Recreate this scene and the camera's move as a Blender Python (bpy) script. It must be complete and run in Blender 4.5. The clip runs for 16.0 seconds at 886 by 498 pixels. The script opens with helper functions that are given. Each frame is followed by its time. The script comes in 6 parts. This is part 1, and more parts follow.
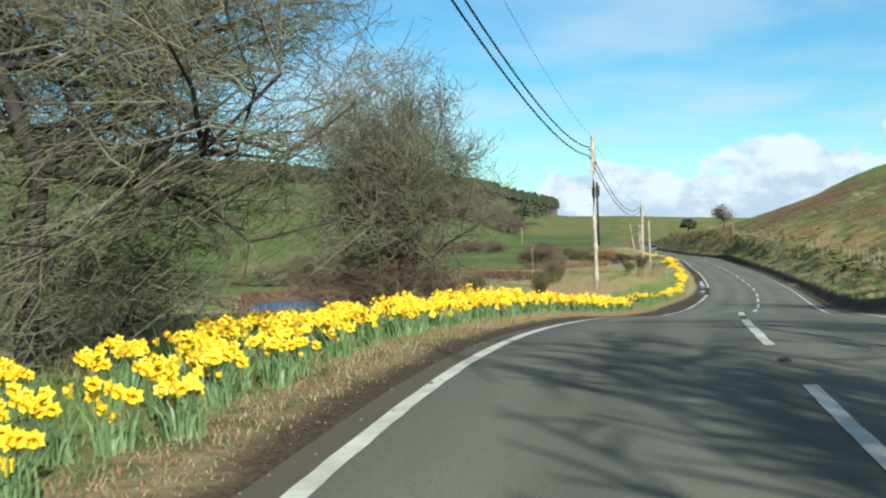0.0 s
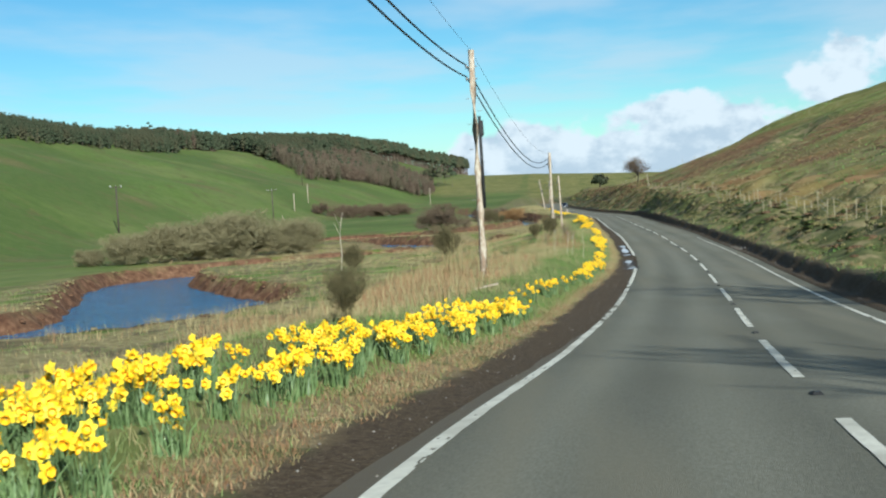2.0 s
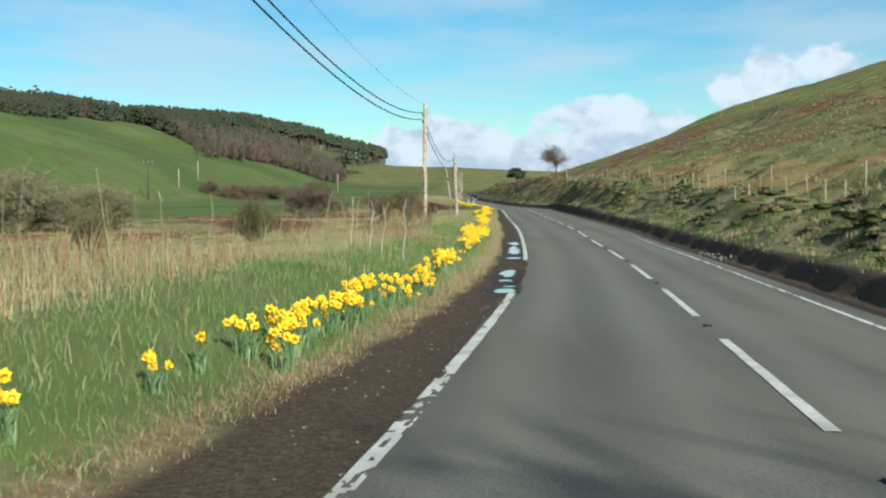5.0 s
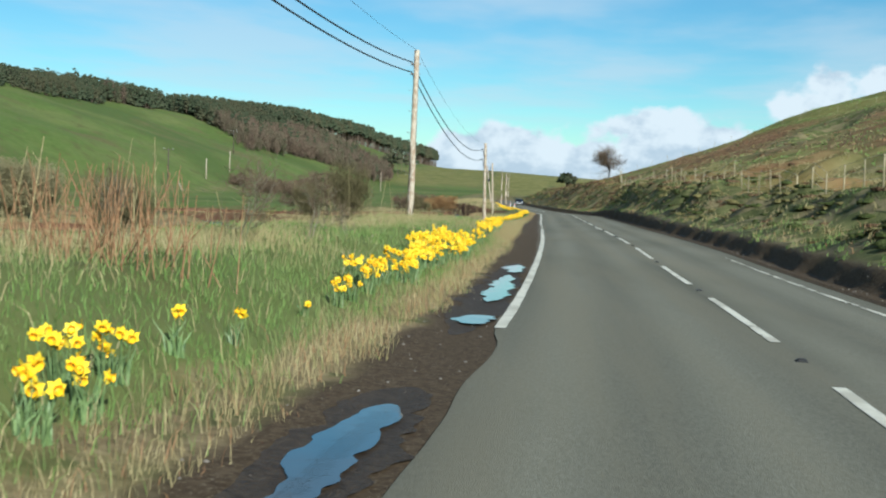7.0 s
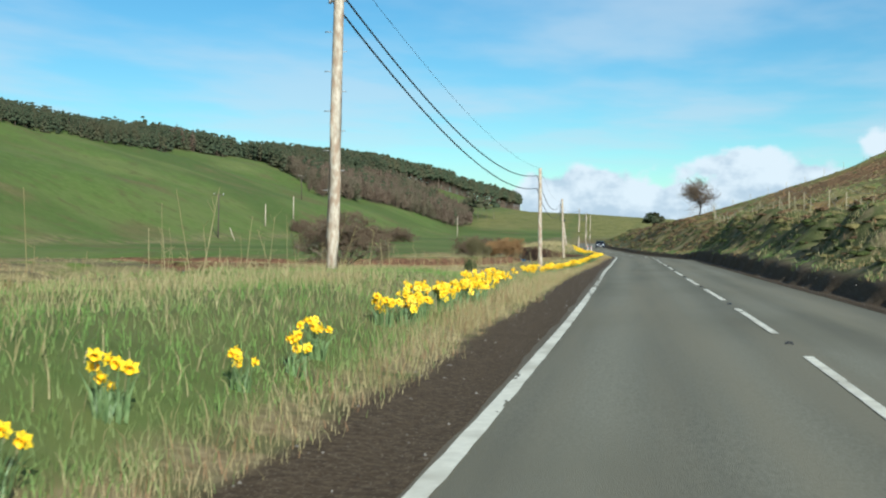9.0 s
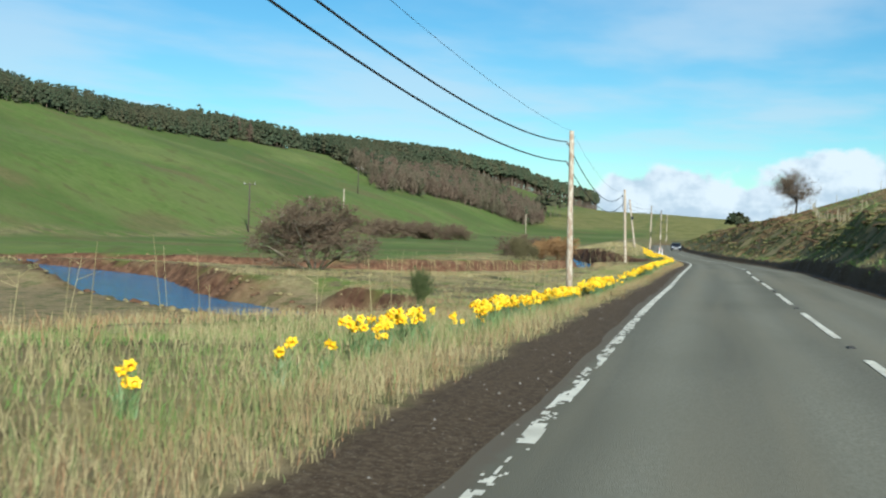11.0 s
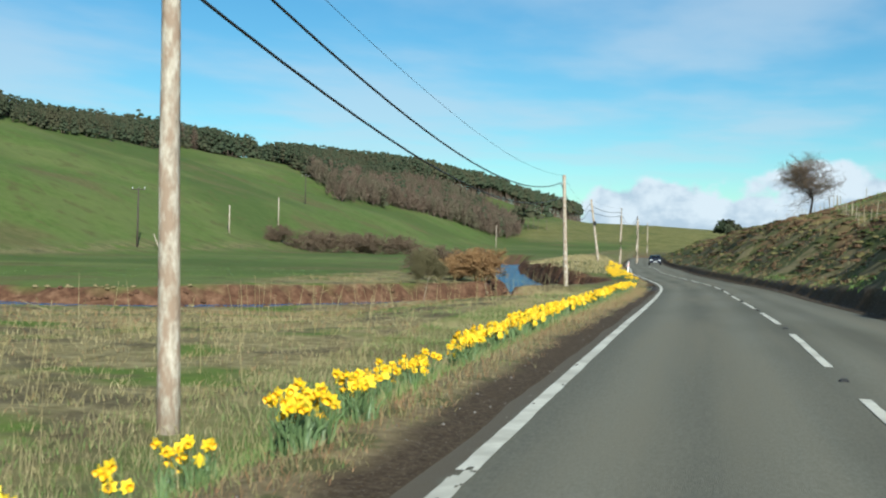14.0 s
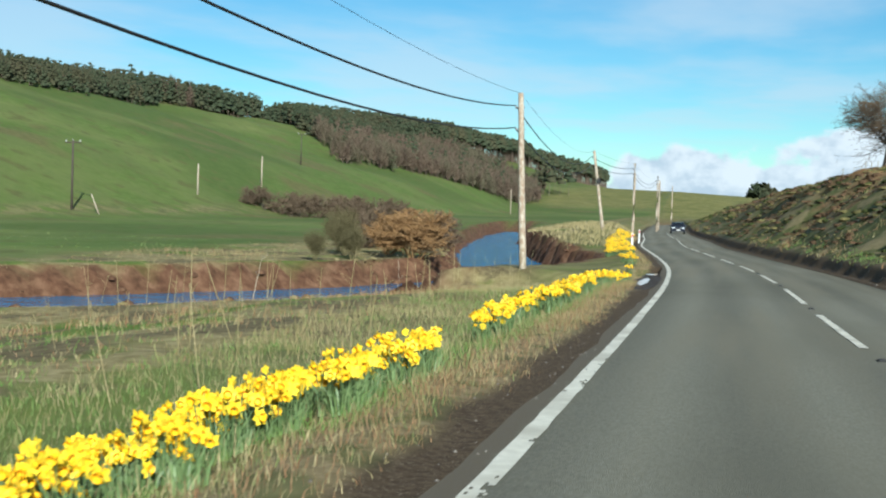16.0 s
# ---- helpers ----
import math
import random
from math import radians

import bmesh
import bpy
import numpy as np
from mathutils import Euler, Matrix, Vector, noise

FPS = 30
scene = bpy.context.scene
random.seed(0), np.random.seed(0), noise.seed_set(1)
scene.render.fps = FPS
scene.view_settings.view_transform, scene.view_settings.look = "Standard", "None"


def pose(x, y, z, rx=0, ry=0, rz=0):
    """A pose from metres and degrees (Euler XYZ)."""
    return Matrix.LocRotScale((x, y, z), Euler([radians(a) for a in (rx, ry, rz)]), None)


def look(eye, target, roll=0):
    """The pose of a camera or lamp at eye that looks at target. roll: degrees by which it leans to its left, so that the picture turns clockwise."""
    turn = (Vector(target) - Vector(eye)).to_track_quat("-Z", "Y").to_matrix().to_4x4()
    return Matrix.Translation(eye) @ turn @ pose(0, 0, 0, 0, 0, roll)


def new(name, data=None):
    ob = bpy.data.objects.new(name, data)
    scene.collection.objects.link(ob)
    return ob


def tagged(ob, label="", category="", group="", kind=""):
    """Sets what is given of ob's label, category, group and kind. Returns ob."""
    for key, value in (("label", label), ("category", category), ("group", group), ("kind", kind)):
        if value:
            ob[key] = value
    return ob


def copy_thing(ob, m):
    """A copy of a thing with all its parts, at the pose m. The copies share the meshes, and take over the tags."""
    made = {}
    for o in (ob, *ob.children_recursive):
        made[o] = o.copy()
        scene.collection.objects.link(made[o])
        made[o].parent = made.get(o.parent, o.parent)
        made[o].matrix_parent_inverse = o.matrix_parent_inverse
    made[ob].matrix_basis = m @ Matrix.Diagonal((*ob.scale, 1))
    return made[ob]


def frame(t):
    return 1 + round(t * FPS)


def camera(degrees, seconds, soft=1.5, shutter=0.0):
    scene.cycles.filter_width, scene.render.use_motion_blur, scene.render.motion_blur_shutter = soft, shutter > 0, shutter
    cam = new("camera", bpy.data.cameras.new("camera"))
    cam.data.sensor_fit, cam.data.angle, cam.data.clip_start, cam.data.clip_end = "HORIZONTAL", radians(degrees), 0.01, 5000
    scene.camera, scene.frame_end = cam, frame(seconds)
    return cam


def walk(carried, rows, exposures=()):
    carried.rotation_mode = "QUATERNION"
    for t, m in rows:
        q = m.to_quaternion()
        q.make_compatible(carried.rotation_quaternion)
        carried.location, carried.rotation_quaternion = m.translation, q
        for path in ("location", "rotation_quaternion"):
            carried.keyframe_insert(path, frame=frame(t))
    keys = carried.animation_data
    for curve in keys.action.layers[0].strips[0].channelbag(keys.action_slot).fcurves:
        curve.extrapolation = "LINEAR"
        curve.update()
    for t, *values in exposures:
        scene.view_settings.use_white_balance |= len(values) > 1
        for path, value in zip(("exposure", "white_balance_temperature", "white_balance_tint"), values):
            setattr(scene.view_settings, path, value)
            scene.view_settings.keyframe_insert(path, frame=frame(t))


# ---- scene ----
cam = camera(41.0, 16.0, soft=2.15, shutter=0.06)
# seconds, eye x, y, z, yaw to the left, pitch, roll
ROWS = [
    (0.0, 0.288, -0.233, 3.458, 10.17, -0.41, -1.65),
    (0.5, 0.165, 4.344, 3.527, 9.46, -0.34, -2.08),
    (1.0, 0.136, 8.868, 3.563, 8.68, -1.30, -2.74),
    (1.5, 0.190, 13.397, 3.507, 7.08, -1.68, -3.16),
    (2.0, 0.307, 18.115, 3.383, 6.09, -2.41, -3.48),
    (2.5, 0.534, 22.989, 3.120, 5.22, -3.97, -3.79),
    (3.0, 0.887, 27.870, 2.796, 3.66, -4.49, -3.82),
    (3.5, 1.317, 32.924, 2.486, 2.49, -4.93, -3.62),
    (4.0, 1.790, 38.063, 2.206, 1.30, -3.57, -2.22),
    (4.2, 1.968, 40.119, 2.103, 1.18, -2.95, -1.70),
    (6.3, 3.780, 63.830, 1.242, 3.77, -2.83, 1.76),
    (6.5, 3.893, 65.905, 1.182, 3.84, -2.60, 2.01),
    (7.0, 4.224, 71.449, 1.072, 4.60, -2.69, 2.14),
    (7.5, 4.547, 77.139, 1.007, 5.66, -2.18, 1.97),
    (8.0, 4.819, 82.856, 0.941, 6.34, -1.75, 2.04),
    (8.5, 5.063, 88.492, 0.883, 7.67, -1.08, 1.51),
    (8.7, 5.147, 90.762, 0.869, 8.16, -0.66, 1.25),
    (10.8, 5.421, 118.299, 0.840, 12.64, -0.94, 2.29),
    (11.0, 5.438, 120.824, 0.839, 12.68, -0.80, 2.07),
    (11.5, 5.429, 127.134, 0.837, 12.43, -1.03, 1.79),
    (12.0, 5.441, 133.357, 0.849, 11.98, -0.66, 1.87),
    (12.5, 5.480, 139.548, 0.832, 11.77, -0.62, 2.21),
    (13.0, 5.512, 145.822, 0.841, 11.95, -0.46, 1.89),
    (13.5, 5.608, 152.426, 0.819, 12.10, -0.20, 1.65),
    (14.0, 5.651, 159.177, 0.796, 12.13, -0.08, 1.49),
    (14.5, 5.604, 165.971, 0.772, 12.43, -0.41, 1.39),
    (15.0, 5.604, 172.812, 0.747, 12.80, -1.26, 1.69),
    (15.5, 5.578, 179.412, 0.740, 13.02, -1.42, 1.85),
    (16.0, 5.467, 186.072, 0.687, 13.43, -1.74, 1.76),
]


def eye_pose(x, y, z, yaw, pitch, roll):
    a, b = radians(yaw), radians(pitch)
    way = Vector((-math.sin(a) * math.cos(b), math.cos(a) * math.cos(b), math.sin(b)))
    return look((x, y, z), Vector((x, y, z)) + way, roll)


walk(cam, [(t, eye_pose(*p)) for t, *p in ROWS], tuple((t, e, 5680, 2) for t, e in ((0.0, 0.70), (1.2, 0.68), (2.2, 0.55), (3.2, 0.42), (4.2, 0.53), (6.5, 0.55), (8.5, 0.56), (11.0, 0.63), (13.0, 0.57), (14.5, 0.50), (16.0, 0.62))))

# ---- sky and sun ----
SUN_ELEVATION = 25.0
SUN_WAY = Vector((0.42, -0.908, 0)).normalized()      # from the place towards the sun
world = bpy.data.worlds.new("sky")
scene.world = world
world.use_nodes = True


def build_sky():
    nt = world.node_tree
    nt.nodes.clear()
    n, l = nt.nodes.new, nt.links.new
    out, bg = n("ShaderNodeOutputWorld"), n("ShaderNodeBackground")
    sky = n("ShaderNodeTexSky")
    sky.sky_type, sky.sun_disc = "NISHITA", False
    sky.sun_elevation = radians(SUN_ELEVATION)
    sky.sun_rotation = math.atan2(SUN_WAY.x, SUN_WAY.y)
    sky.air_density, sky.dust_density, sky.ozone_density = 1.0, 0.0, 2.5
    co = n("ShaderNodeTexCoord")
    sep = n("ShaderNodeSeparateXYZ")
    l(co.outputs["Generated"], sep.inputs[0])

    def math_node(op, a, b=None, c=None, clamp=False):
        m = n("ShaderNodeMath")
        m.operation, m.use_clamp = op, clamp
        for k, v in enumerate((a, b, c)):
            if v is None:
                continue
            if isinstance(v, (int, float)):
                m.inputs[k].default_value = v
            else:
                l(v, m.inputs[k])
        return m.outputs[0]

    def noise_node(vec, scale, detail, rough):
        t = n("ShaderNodeTexNoise")
        t.inputs["Scale"].default_value, t.inputs["Detail"].default_value, t.inputs["Roughness"].default_value = scale, detail, rough
        l(vec, t.inputs["Vector"])
        return t.outputs["Fac"]

    def ramp(v, lo, hi):
        m = n("ShaderNodeMapRange")
        m.interpolation_type = "SMOOTHSTEP"
        m.inputs["From Min"].default_value, m.inputs["From Max"].default_value = lo, hi
        l(v, m.inputs["Value"])
        return m.outputs["Result"]

    z = sep.outputs["Z"]
    # a bank of low cumulus that climbs to the right and thins out to the left
    east = sep.outputs["X"]
    sq = n("ShaderNodeCombineXYZ")
    l(east, sq.inputs["X"])
    l(sep.outputs["Y"], sq.inputs["Y"])
    l(math_node("MULTIPLY", z, 1.5), sq.inputs["Z"])
    puff = noise_node(sq.outputs[0], 15.0, 8.0, 0.52)
    broad = noise_node(sq.outputs[0], 5.0, 2.0, 0.5)
    top = math_node("MULTIPLY_ADD", ramp(east, 0.09, 0.22), 0.052, 0.054)
    height = math_node("DIVIDE", z, top)
    body = math_node("MULTIPLY_ADD", math_node("SUBTRACT", 1.0, height), 0.42, puff)
    body = math_node("MULTIPLY_ADD", math_node("SUBTRACT", broad, 0.5), 0.55, body)
    body = math_node("SUBTRACT", body, math_node("MULTIPLY", ramp(math_node("MULTIPLY", east, -1.0), 0.06, 0.16), 0.42))
    cum = ramp(body, 0.50, 0.60)
    # high thin streaks on a flat layer
    inv = math_node("MAXIMUM", z, 0.04)
    flat = n("ShaderNodeCombineXYZ")
    l(math_node("DIVIDE", east, inv), flat.inputs["X"])
    l(math_node("MULTIPLY", math_node("DIVIDE", sep.outputs["Y"], inv), 0.55), flat.inputs["Y"])
    wisp = noise_node(flat.outputs[0], 0.55, 7.0, 0.5)
    thin = math_node("MULTIPLY", ramp(wisp, 0.38, 0.62), 0.52)
    thin = math_node("MULTIPLY", thin, ramp(z, 0.04, 0.10))
    shade = noise_node(sq.outputs[0], 26.0, 5.0, 0.55)
    lit = math_node("ADD", shade, math_node("MULTIPLY", math_node("SUBTRACT", height, 0.5), 0.16))
    white = n("ShaderNodeMix")
    white.data_type = "RGBA"
    white.inputs["A"].default_value, white.inputs["B"].default_value = (6.0, 6.8, 7.5, 1), (8.9, 9.2, 9.3, 1)
    l(ramp(lit, 0.40, 0.62), white.inputs["Factor"])
    veil = n("ShaderNodeMix")
    veil.data_type = "RGBA"
    veil.inputs["B"].default_value = (7.2, 7.7, 8.2, 1)
    deep = n("ShaderNodeHueSaturation")
    deep.inputs["Saturation"].default_value = 1.2
    l(sky.outputs[0], deep.inputs["Color"])
    tint = n("ShaderNodeMix")
    tint.data_type, tint.blend_type = "RGBA", "MULTIPLY"
    tint.inputs["Factor"].default_value, tint.inputs["B"].default_value = 1.0, (0.82, 1.06, 1.03, 1)
    l(deep.outputs[0], tint.inputs["A"])
    l(tint.outputs["Result"], veil.inputs["A"])
    l(thin, veil.inputs["Factor"])
    mix = n("ShaderNodeMix")
    mix.data_type = "RGBA"
    l(cum, mix.inputs["Factor"])
    l(veil.outputs["Result"], mix.inputs["A"])
    l(white.outputs["Result"], mix.inputs["B"])
    l(mix.outputs["Result"], bg.inputs["Color"])
    bg.inputs["Strength"].default_value = 0.064
    l(bg.outputs[0], out.inputs[0])


build_sky()
sun_data = bpy.data.lights.new("sun", "SUN")
sun_data.energy, sun_data.angle, sun_data.color = 4.95, radians(0.53), (1.0, 0.93, 0.82)
sun = new("sun", sun_data)
sun_from = SUN_WAY * math.cos(radians(SUN_ELEVATION)) + Vector((0, 0, math.sin(radians(SUN_ELEVATION))))
sun.matrix_world = look(sun_from * 200, (0, 0, 0))

# ---- materials ----
def shader(name, colours, scale=1.0, detail=6.0, rough=0.9, bump=0.0, bump_scale=None, big=None, big_scale=0.05, spec=0.3, random_tint=0.0, island=0.0, metal=0.0, stretch=(1, 1, 1), bump_dist=0.02):
    """A principled material: a noise between the colours, a second broad noise towards big, and a fine relief."""
    m = bpy.data.materials.new(name)
    m.use_nodes = True
    nt = m.node_tree
    n, l = nt.nodes.new, nt.links.new
    p = nt.nodes["Principled BSDF"]
    p.inputs["Roughness"].default_value, p.inputs["Metallic"].default_value = rough, metal
    p.inputs["Specular IOR Level"].default_value = spec
    geo = n("ShaderNodeNewGeometry")
    mp = n("ShaderNodeMapping")
    mp.inputs["Scale"].default_value = stretch
    l(geo.outputs["Position"], mp.inputs["Vector"])
    t = n("ShaderNodeTexNoise")
    t.inputs["Scale"].default_value, t.inputs["Detail"].default_value, t.inputs["Roughness"].default_value = scale, detail, 0.62
    l(mp.outputs[0], t.inputs["Vector"])
    r = n("ShaderNodeValToRGB")
    els = r.color_ramp.elements
    while len(els) < len(colours):
        els.new(0.5)
    for k, c in enumerate(colours):
        els[k].position = 0.3 + 0.4 * k / max(1, len(colours) - 1)
        els[k].color = (*c, 1)
    l(t.outputs["Fac"], r.inputs["Fac"])
    col = r.outputs["Color"]
    if big:
        b = n("ShaderNodeTexNoise")
        b.inputs["Scale"].default_value, b.inputs["Detail"].default_value = big_scale, 5.0
        l(mp.outputs[0], b.inputs["Vector"])
        br = n("ShaderNodeMapRange")
        br.inputs["From Min"].default_value, br.inputs["From Max"].default_value = 0.45, 0.62
        l(b.outputs["Fac"], br.inputs["Value"])
        mx = n("ShaderNodeMix")
        mx.data_type = "RGBA"
        l(br.outputs["Result"], mx.inputs["Factor"])
        l(col, mx.inputs["A"])
        mx.inputs["B"].default_value = (*big, 1)
        col = mx.outputs["Result"]
    if random_tint or island:
        if island:
            src = geo.outputs["Random Per Island"]
        else:
            src = n("ShaderNodeObjectInfo").outputs["Random"]
        vr = n("ShaderNodeMapRange")
        amount = random_tint or island
        vr.inputs["To Min"].default_value, vr.inputs["To Max"].default_value = 1 - amount, 1 + amount
        l(src, vr.inputs["Value"])
        hs = n("ShaderNodeHueSaturation")
        l(vr.outputs["Result"], hs.inputs["Value"])
        l(col, hs.inputs["Color"])
        col = hs.outputs["Color"]
    l(col, p.inputs["Base Color"])
    if bump:
        bt = n("ShaderNodeTexNoise")
        bt.inputs["Scale"].default_value, bt.inputs["Detail"].default_value = bump_scale or scale * 4, 8.0
        l(mp.outputs[0], bt.inputs["Vector"])
        bn = n("ShaderNodeBump")
        bn.inputs["Strength"].default_value, bn.inputs["Distance"].default_value = bump, bump_dist
        l(bt.outputs["Fac"], bn.inputs["Height"])
        l(bn.outputs[0], p.inputs["Normal"])
    return m


# ---- the lie of the land ----
# along the road (y): the left edge line's x and the road's height
ROAD_Y = np.array([-400, -60, -20, 0.0, 12.1, 24.2, 36.2, 48.3, 60.4, 72.4, 84.5, 96.6, 108.7, 120.7, 132.8, 144.9, 157.0, 169.0, 181.1, 193.2, 205.3, 217.3, 229.4, 241.5, 253.6, 265.6, 277.7, 292, 310, 335, 370, 420, 500, 700, 1500, 4000])
ROAD_X = np.array([12, 1.5, -0.6, -1.34, -1.49, -0.9, 0.21, 1.37, 2.37, 3.24, 3.84, 4.15, 4.33, 4.37, 4.34, 4.3, 4.35, 4.32, 4.36, 4.3, 4.17, 3.98, 3.47, 2.52, 1.25, 0.03, -0.75, -1.55, -2.9, -4.5, -6.2, -8.2, -12, -20, -34, -36])
ROAD_Z = np.array([1.6, 1.6, 1.9, 2.19, 2.32, 1.81, 1.01, 0.42, 0.05, -0.2, -0.34, -0.41, -0.38, -0.39, -0.42, -0.43, -0.47, -0.51, -0.52, -0.66, -0.82, -0.92, -1.02, -1.09, -1.08, -1.07, -1.07, -1.06, -1.05, -1.0, -0.8, -0.3, 0.5, 2, 6, 20])
LANE, RIGHT_LINE, ROAD_EDGE = 2.85, 5.15, 5.55
WATER = -2.7


def smooth(a, b, v):
    t = np.clip((np.asarray(v, float) - a) / (b - a), 0, 1)
    return t * t * (3 - 2 * t)


def spline(y, xs, ys):
    """Catmull-Rom through the table, so that the road bends smoothly."""
    y = np.asarray(y, float)
    i = np.clip(np.searchsorted(xs, y) - 1, 0, len(xs) - 2)
    x0, x1 = xs[i], xs[i + 1]
    m = np.gradient(ys, xs)
    h = x1 - x0
    t = np.clip((y - x0) / h, 0, 1)
    return (2 * t**3 - 3 * t**2 + 1) * ys[i] + (t**3 - 2 * t**2 + t) * h * m[i] + (3 * t**2 - 2 * t**3) * ys[i + 1] + (t**3 - t**2) * h * m[i + 1]


def road_x(y):
    return spline(y, ROAD_Y, ROAD_X)


def road_z(y):
    return spline(y, ROAD_Y, ROAD_Z)


RIVER = np.array([(-36, 430), (-29, 372), (-24, 342), (-19, 312), (-12.5, 278), (-7.5, 259), (-5.0, 246), (-7.6, 235), (-12, 226), (-16.5, 219.3), (-23.5, 213.2), (-33, 212.5), (-43, 211), (-50, 207), (-49, 201), (-42, 196), (-33, 189), (-26.5, 180), (-20.5, 172.5), (-14, 166.5), (-9.5, 162), (-7, 157.5), (-8.5, 150), (-15, 141), (-25, 133), (-36, 126), (-36.5, 116.5), (-30.0, 101), (-24.0, 88), (-25.0, 77.5), (-34, 71), (-48, 64), (-70, 52), (-110, 30)], float)


def river_line():
    t = np.arange(len(RIVER))
    u = np.linspace(0, len(RIVER) - 1, 260)
    return np.stack([spline(u, t.astype(float), RIVER[:, 0]), spline(u, t.astype(float), RIVER[:, 1])], 1)


RIVER_LINE = river_line()


def river_grid():
    gx, gy = np.meshgrid(np.arange(-130, 20.1, 0.5), np.arange(10, 440.1, 0.5))
    best = np.full(gx.shape, 1e9)
    for a, c in zip(RIVER_LINE[:-1], RIVER_LINE[1:]):
        d = c - a
        i0, i1 = np.clip([(min(a[1], c[1]) - 40 - 10) * 2, (max(a[1], c[1]) + 40 - 10) * 2], 0, gx.shape[0]).astype(int)
        j0, j1 = np.clip([(min(a[0], c[0]) - 40 + 130) * 2, (max(a[0], c[0]) + 40 + 130) * 2], 0, gx.shape[1]).astype(int)
        px, py = gx[i0:i1, j0:j1], gy[i0:i1, j0:j1]
        t = np.clip(((px - a[0]) * d[0] + (py - a[1]) * d[1]) / (d @ d), 0, 1)
        best[i0:i1, j0:j1] = np.minimum(best[i0:i1, j0:j1], np.hypot(px - a[0] - t * d[0], py - a[1] - t * d[1]))
    return np.minimum(best, 99.0)


RIVER_GRID = river_grid()


def river_gap(x, y):
    """Distance to the river's middle line."""
    x, y = np.asarray(x, float), np.asarray(y, float)
    u, v = np.clip((x + 130) * 2, 0, 299.99), np.clip((y - 10) * 2, 0, 859.99)
    i, j = v.astype(int), u.astype(int)
    fu, fv = u - j, v - i
    g = RIVER_GRID
    d = (g[i, j] * (1 - fu) + g[i, j + 1] * fu) * (1 - fv) + (g[i + 1, j] * (1 - fu) + g[i + 1, j + 1] * fu) * fv
    return np.where((x > -130) & (x < 20) & (y > 10) & (y < 440), d, 99.0)


def wob(x, y, s, seed=0.0):
    """Cheap smooth unevenness, about -1 to 1."""
    return (np.sin(x / s * 1.7 + seed) * np.cos(y / s * 1.3 - seed * 2.1) + 0.6 * np.sin(x / s * 3.1 - y / s * 2.3 + seed * 3.3) + 0.4 * np.sin(x / s * 5.3 + y / s * 6.1 + seed)) / 2.0


def bumps(x, y, s, seed=0.0):
    """Irregular unevenness on a lattice of size s, -1 to 1."""
    u, v = np.asarray(x, float) / s + seed * 3.7, np.asarray(y, float) / s - seed * 5.3
    i, j = np.floor(u), np.floor(v)
    fu, fv = u - i, v - j
    fu, fv = fu * fu * (3 - 2 * fu), fv * fv * (3 - 2 * fv)

    def h(a, b):
        q = np.sin(a * 127.1 + b * 311.7 + seed * 17.3) * 43758.5453
        return (q - np.floor(q)) * 2 - 1

    return (h(i, j) * (1 - fu) + h(i + 1, j) * fu) * (1 - fv) + (h(i, j + 1) * (1 - fu) + h(i + 1, j + 1) * fu) * fv


def pick(y, *pairs):
    a = np.array(pairs, float)
    return np.interp(y, a[:, 0], a[:, 1])


def camber(o):
    return 0.02 - 0.022 * np.abs(o - LANE)


def river_half(y):
    """Half of the river's width."""
    return pick(y, (40, 6.5), (76, 7.2), (90, 7.0), (101, 5.2), (118, 4.3), (135, 4.2), (150, 3.0), (161, 2.5), (172, 3.0), (181, 4.0), (192, 4.6), (215, 3.8), (250, 3.4), (300, 3.2))


def gravel_bar(x, y):
    """1 on the gravel bar inside the river's bend, 0 elsewhere."""
    return smooth(18, 14, river_gap(x, y)) * smooth(-38, -32, x) * smooth(-8.5, -11, x) * smooth(144, 149, y) * smooth(175, 169, y)


def dirt_edge(y):
    """How far the bare dirt reaches from the edge line."""
    return pick(y, (0, 0.50), (18, 0.60), (30, 0.85), (43, 1.00), (54, 1.12), (62, 0.95), (72, 0.85), (100, 0.85), (126, 1.00), (140, 0.86), (158, 0.68), (178, 0.62), (195, 0.56), (230, 0.6))


def fringe_width(y):
    """Width of the dry grass between the dirt and the green verge."""
    return pick(y, (0, 0.7), (30, 0.85), (44, 0.5), (60, 0.35), (75, 0.55), (105, 0.55), (115, 1.0), (150, 0.8), (165, 0.75), (200, 0.7))


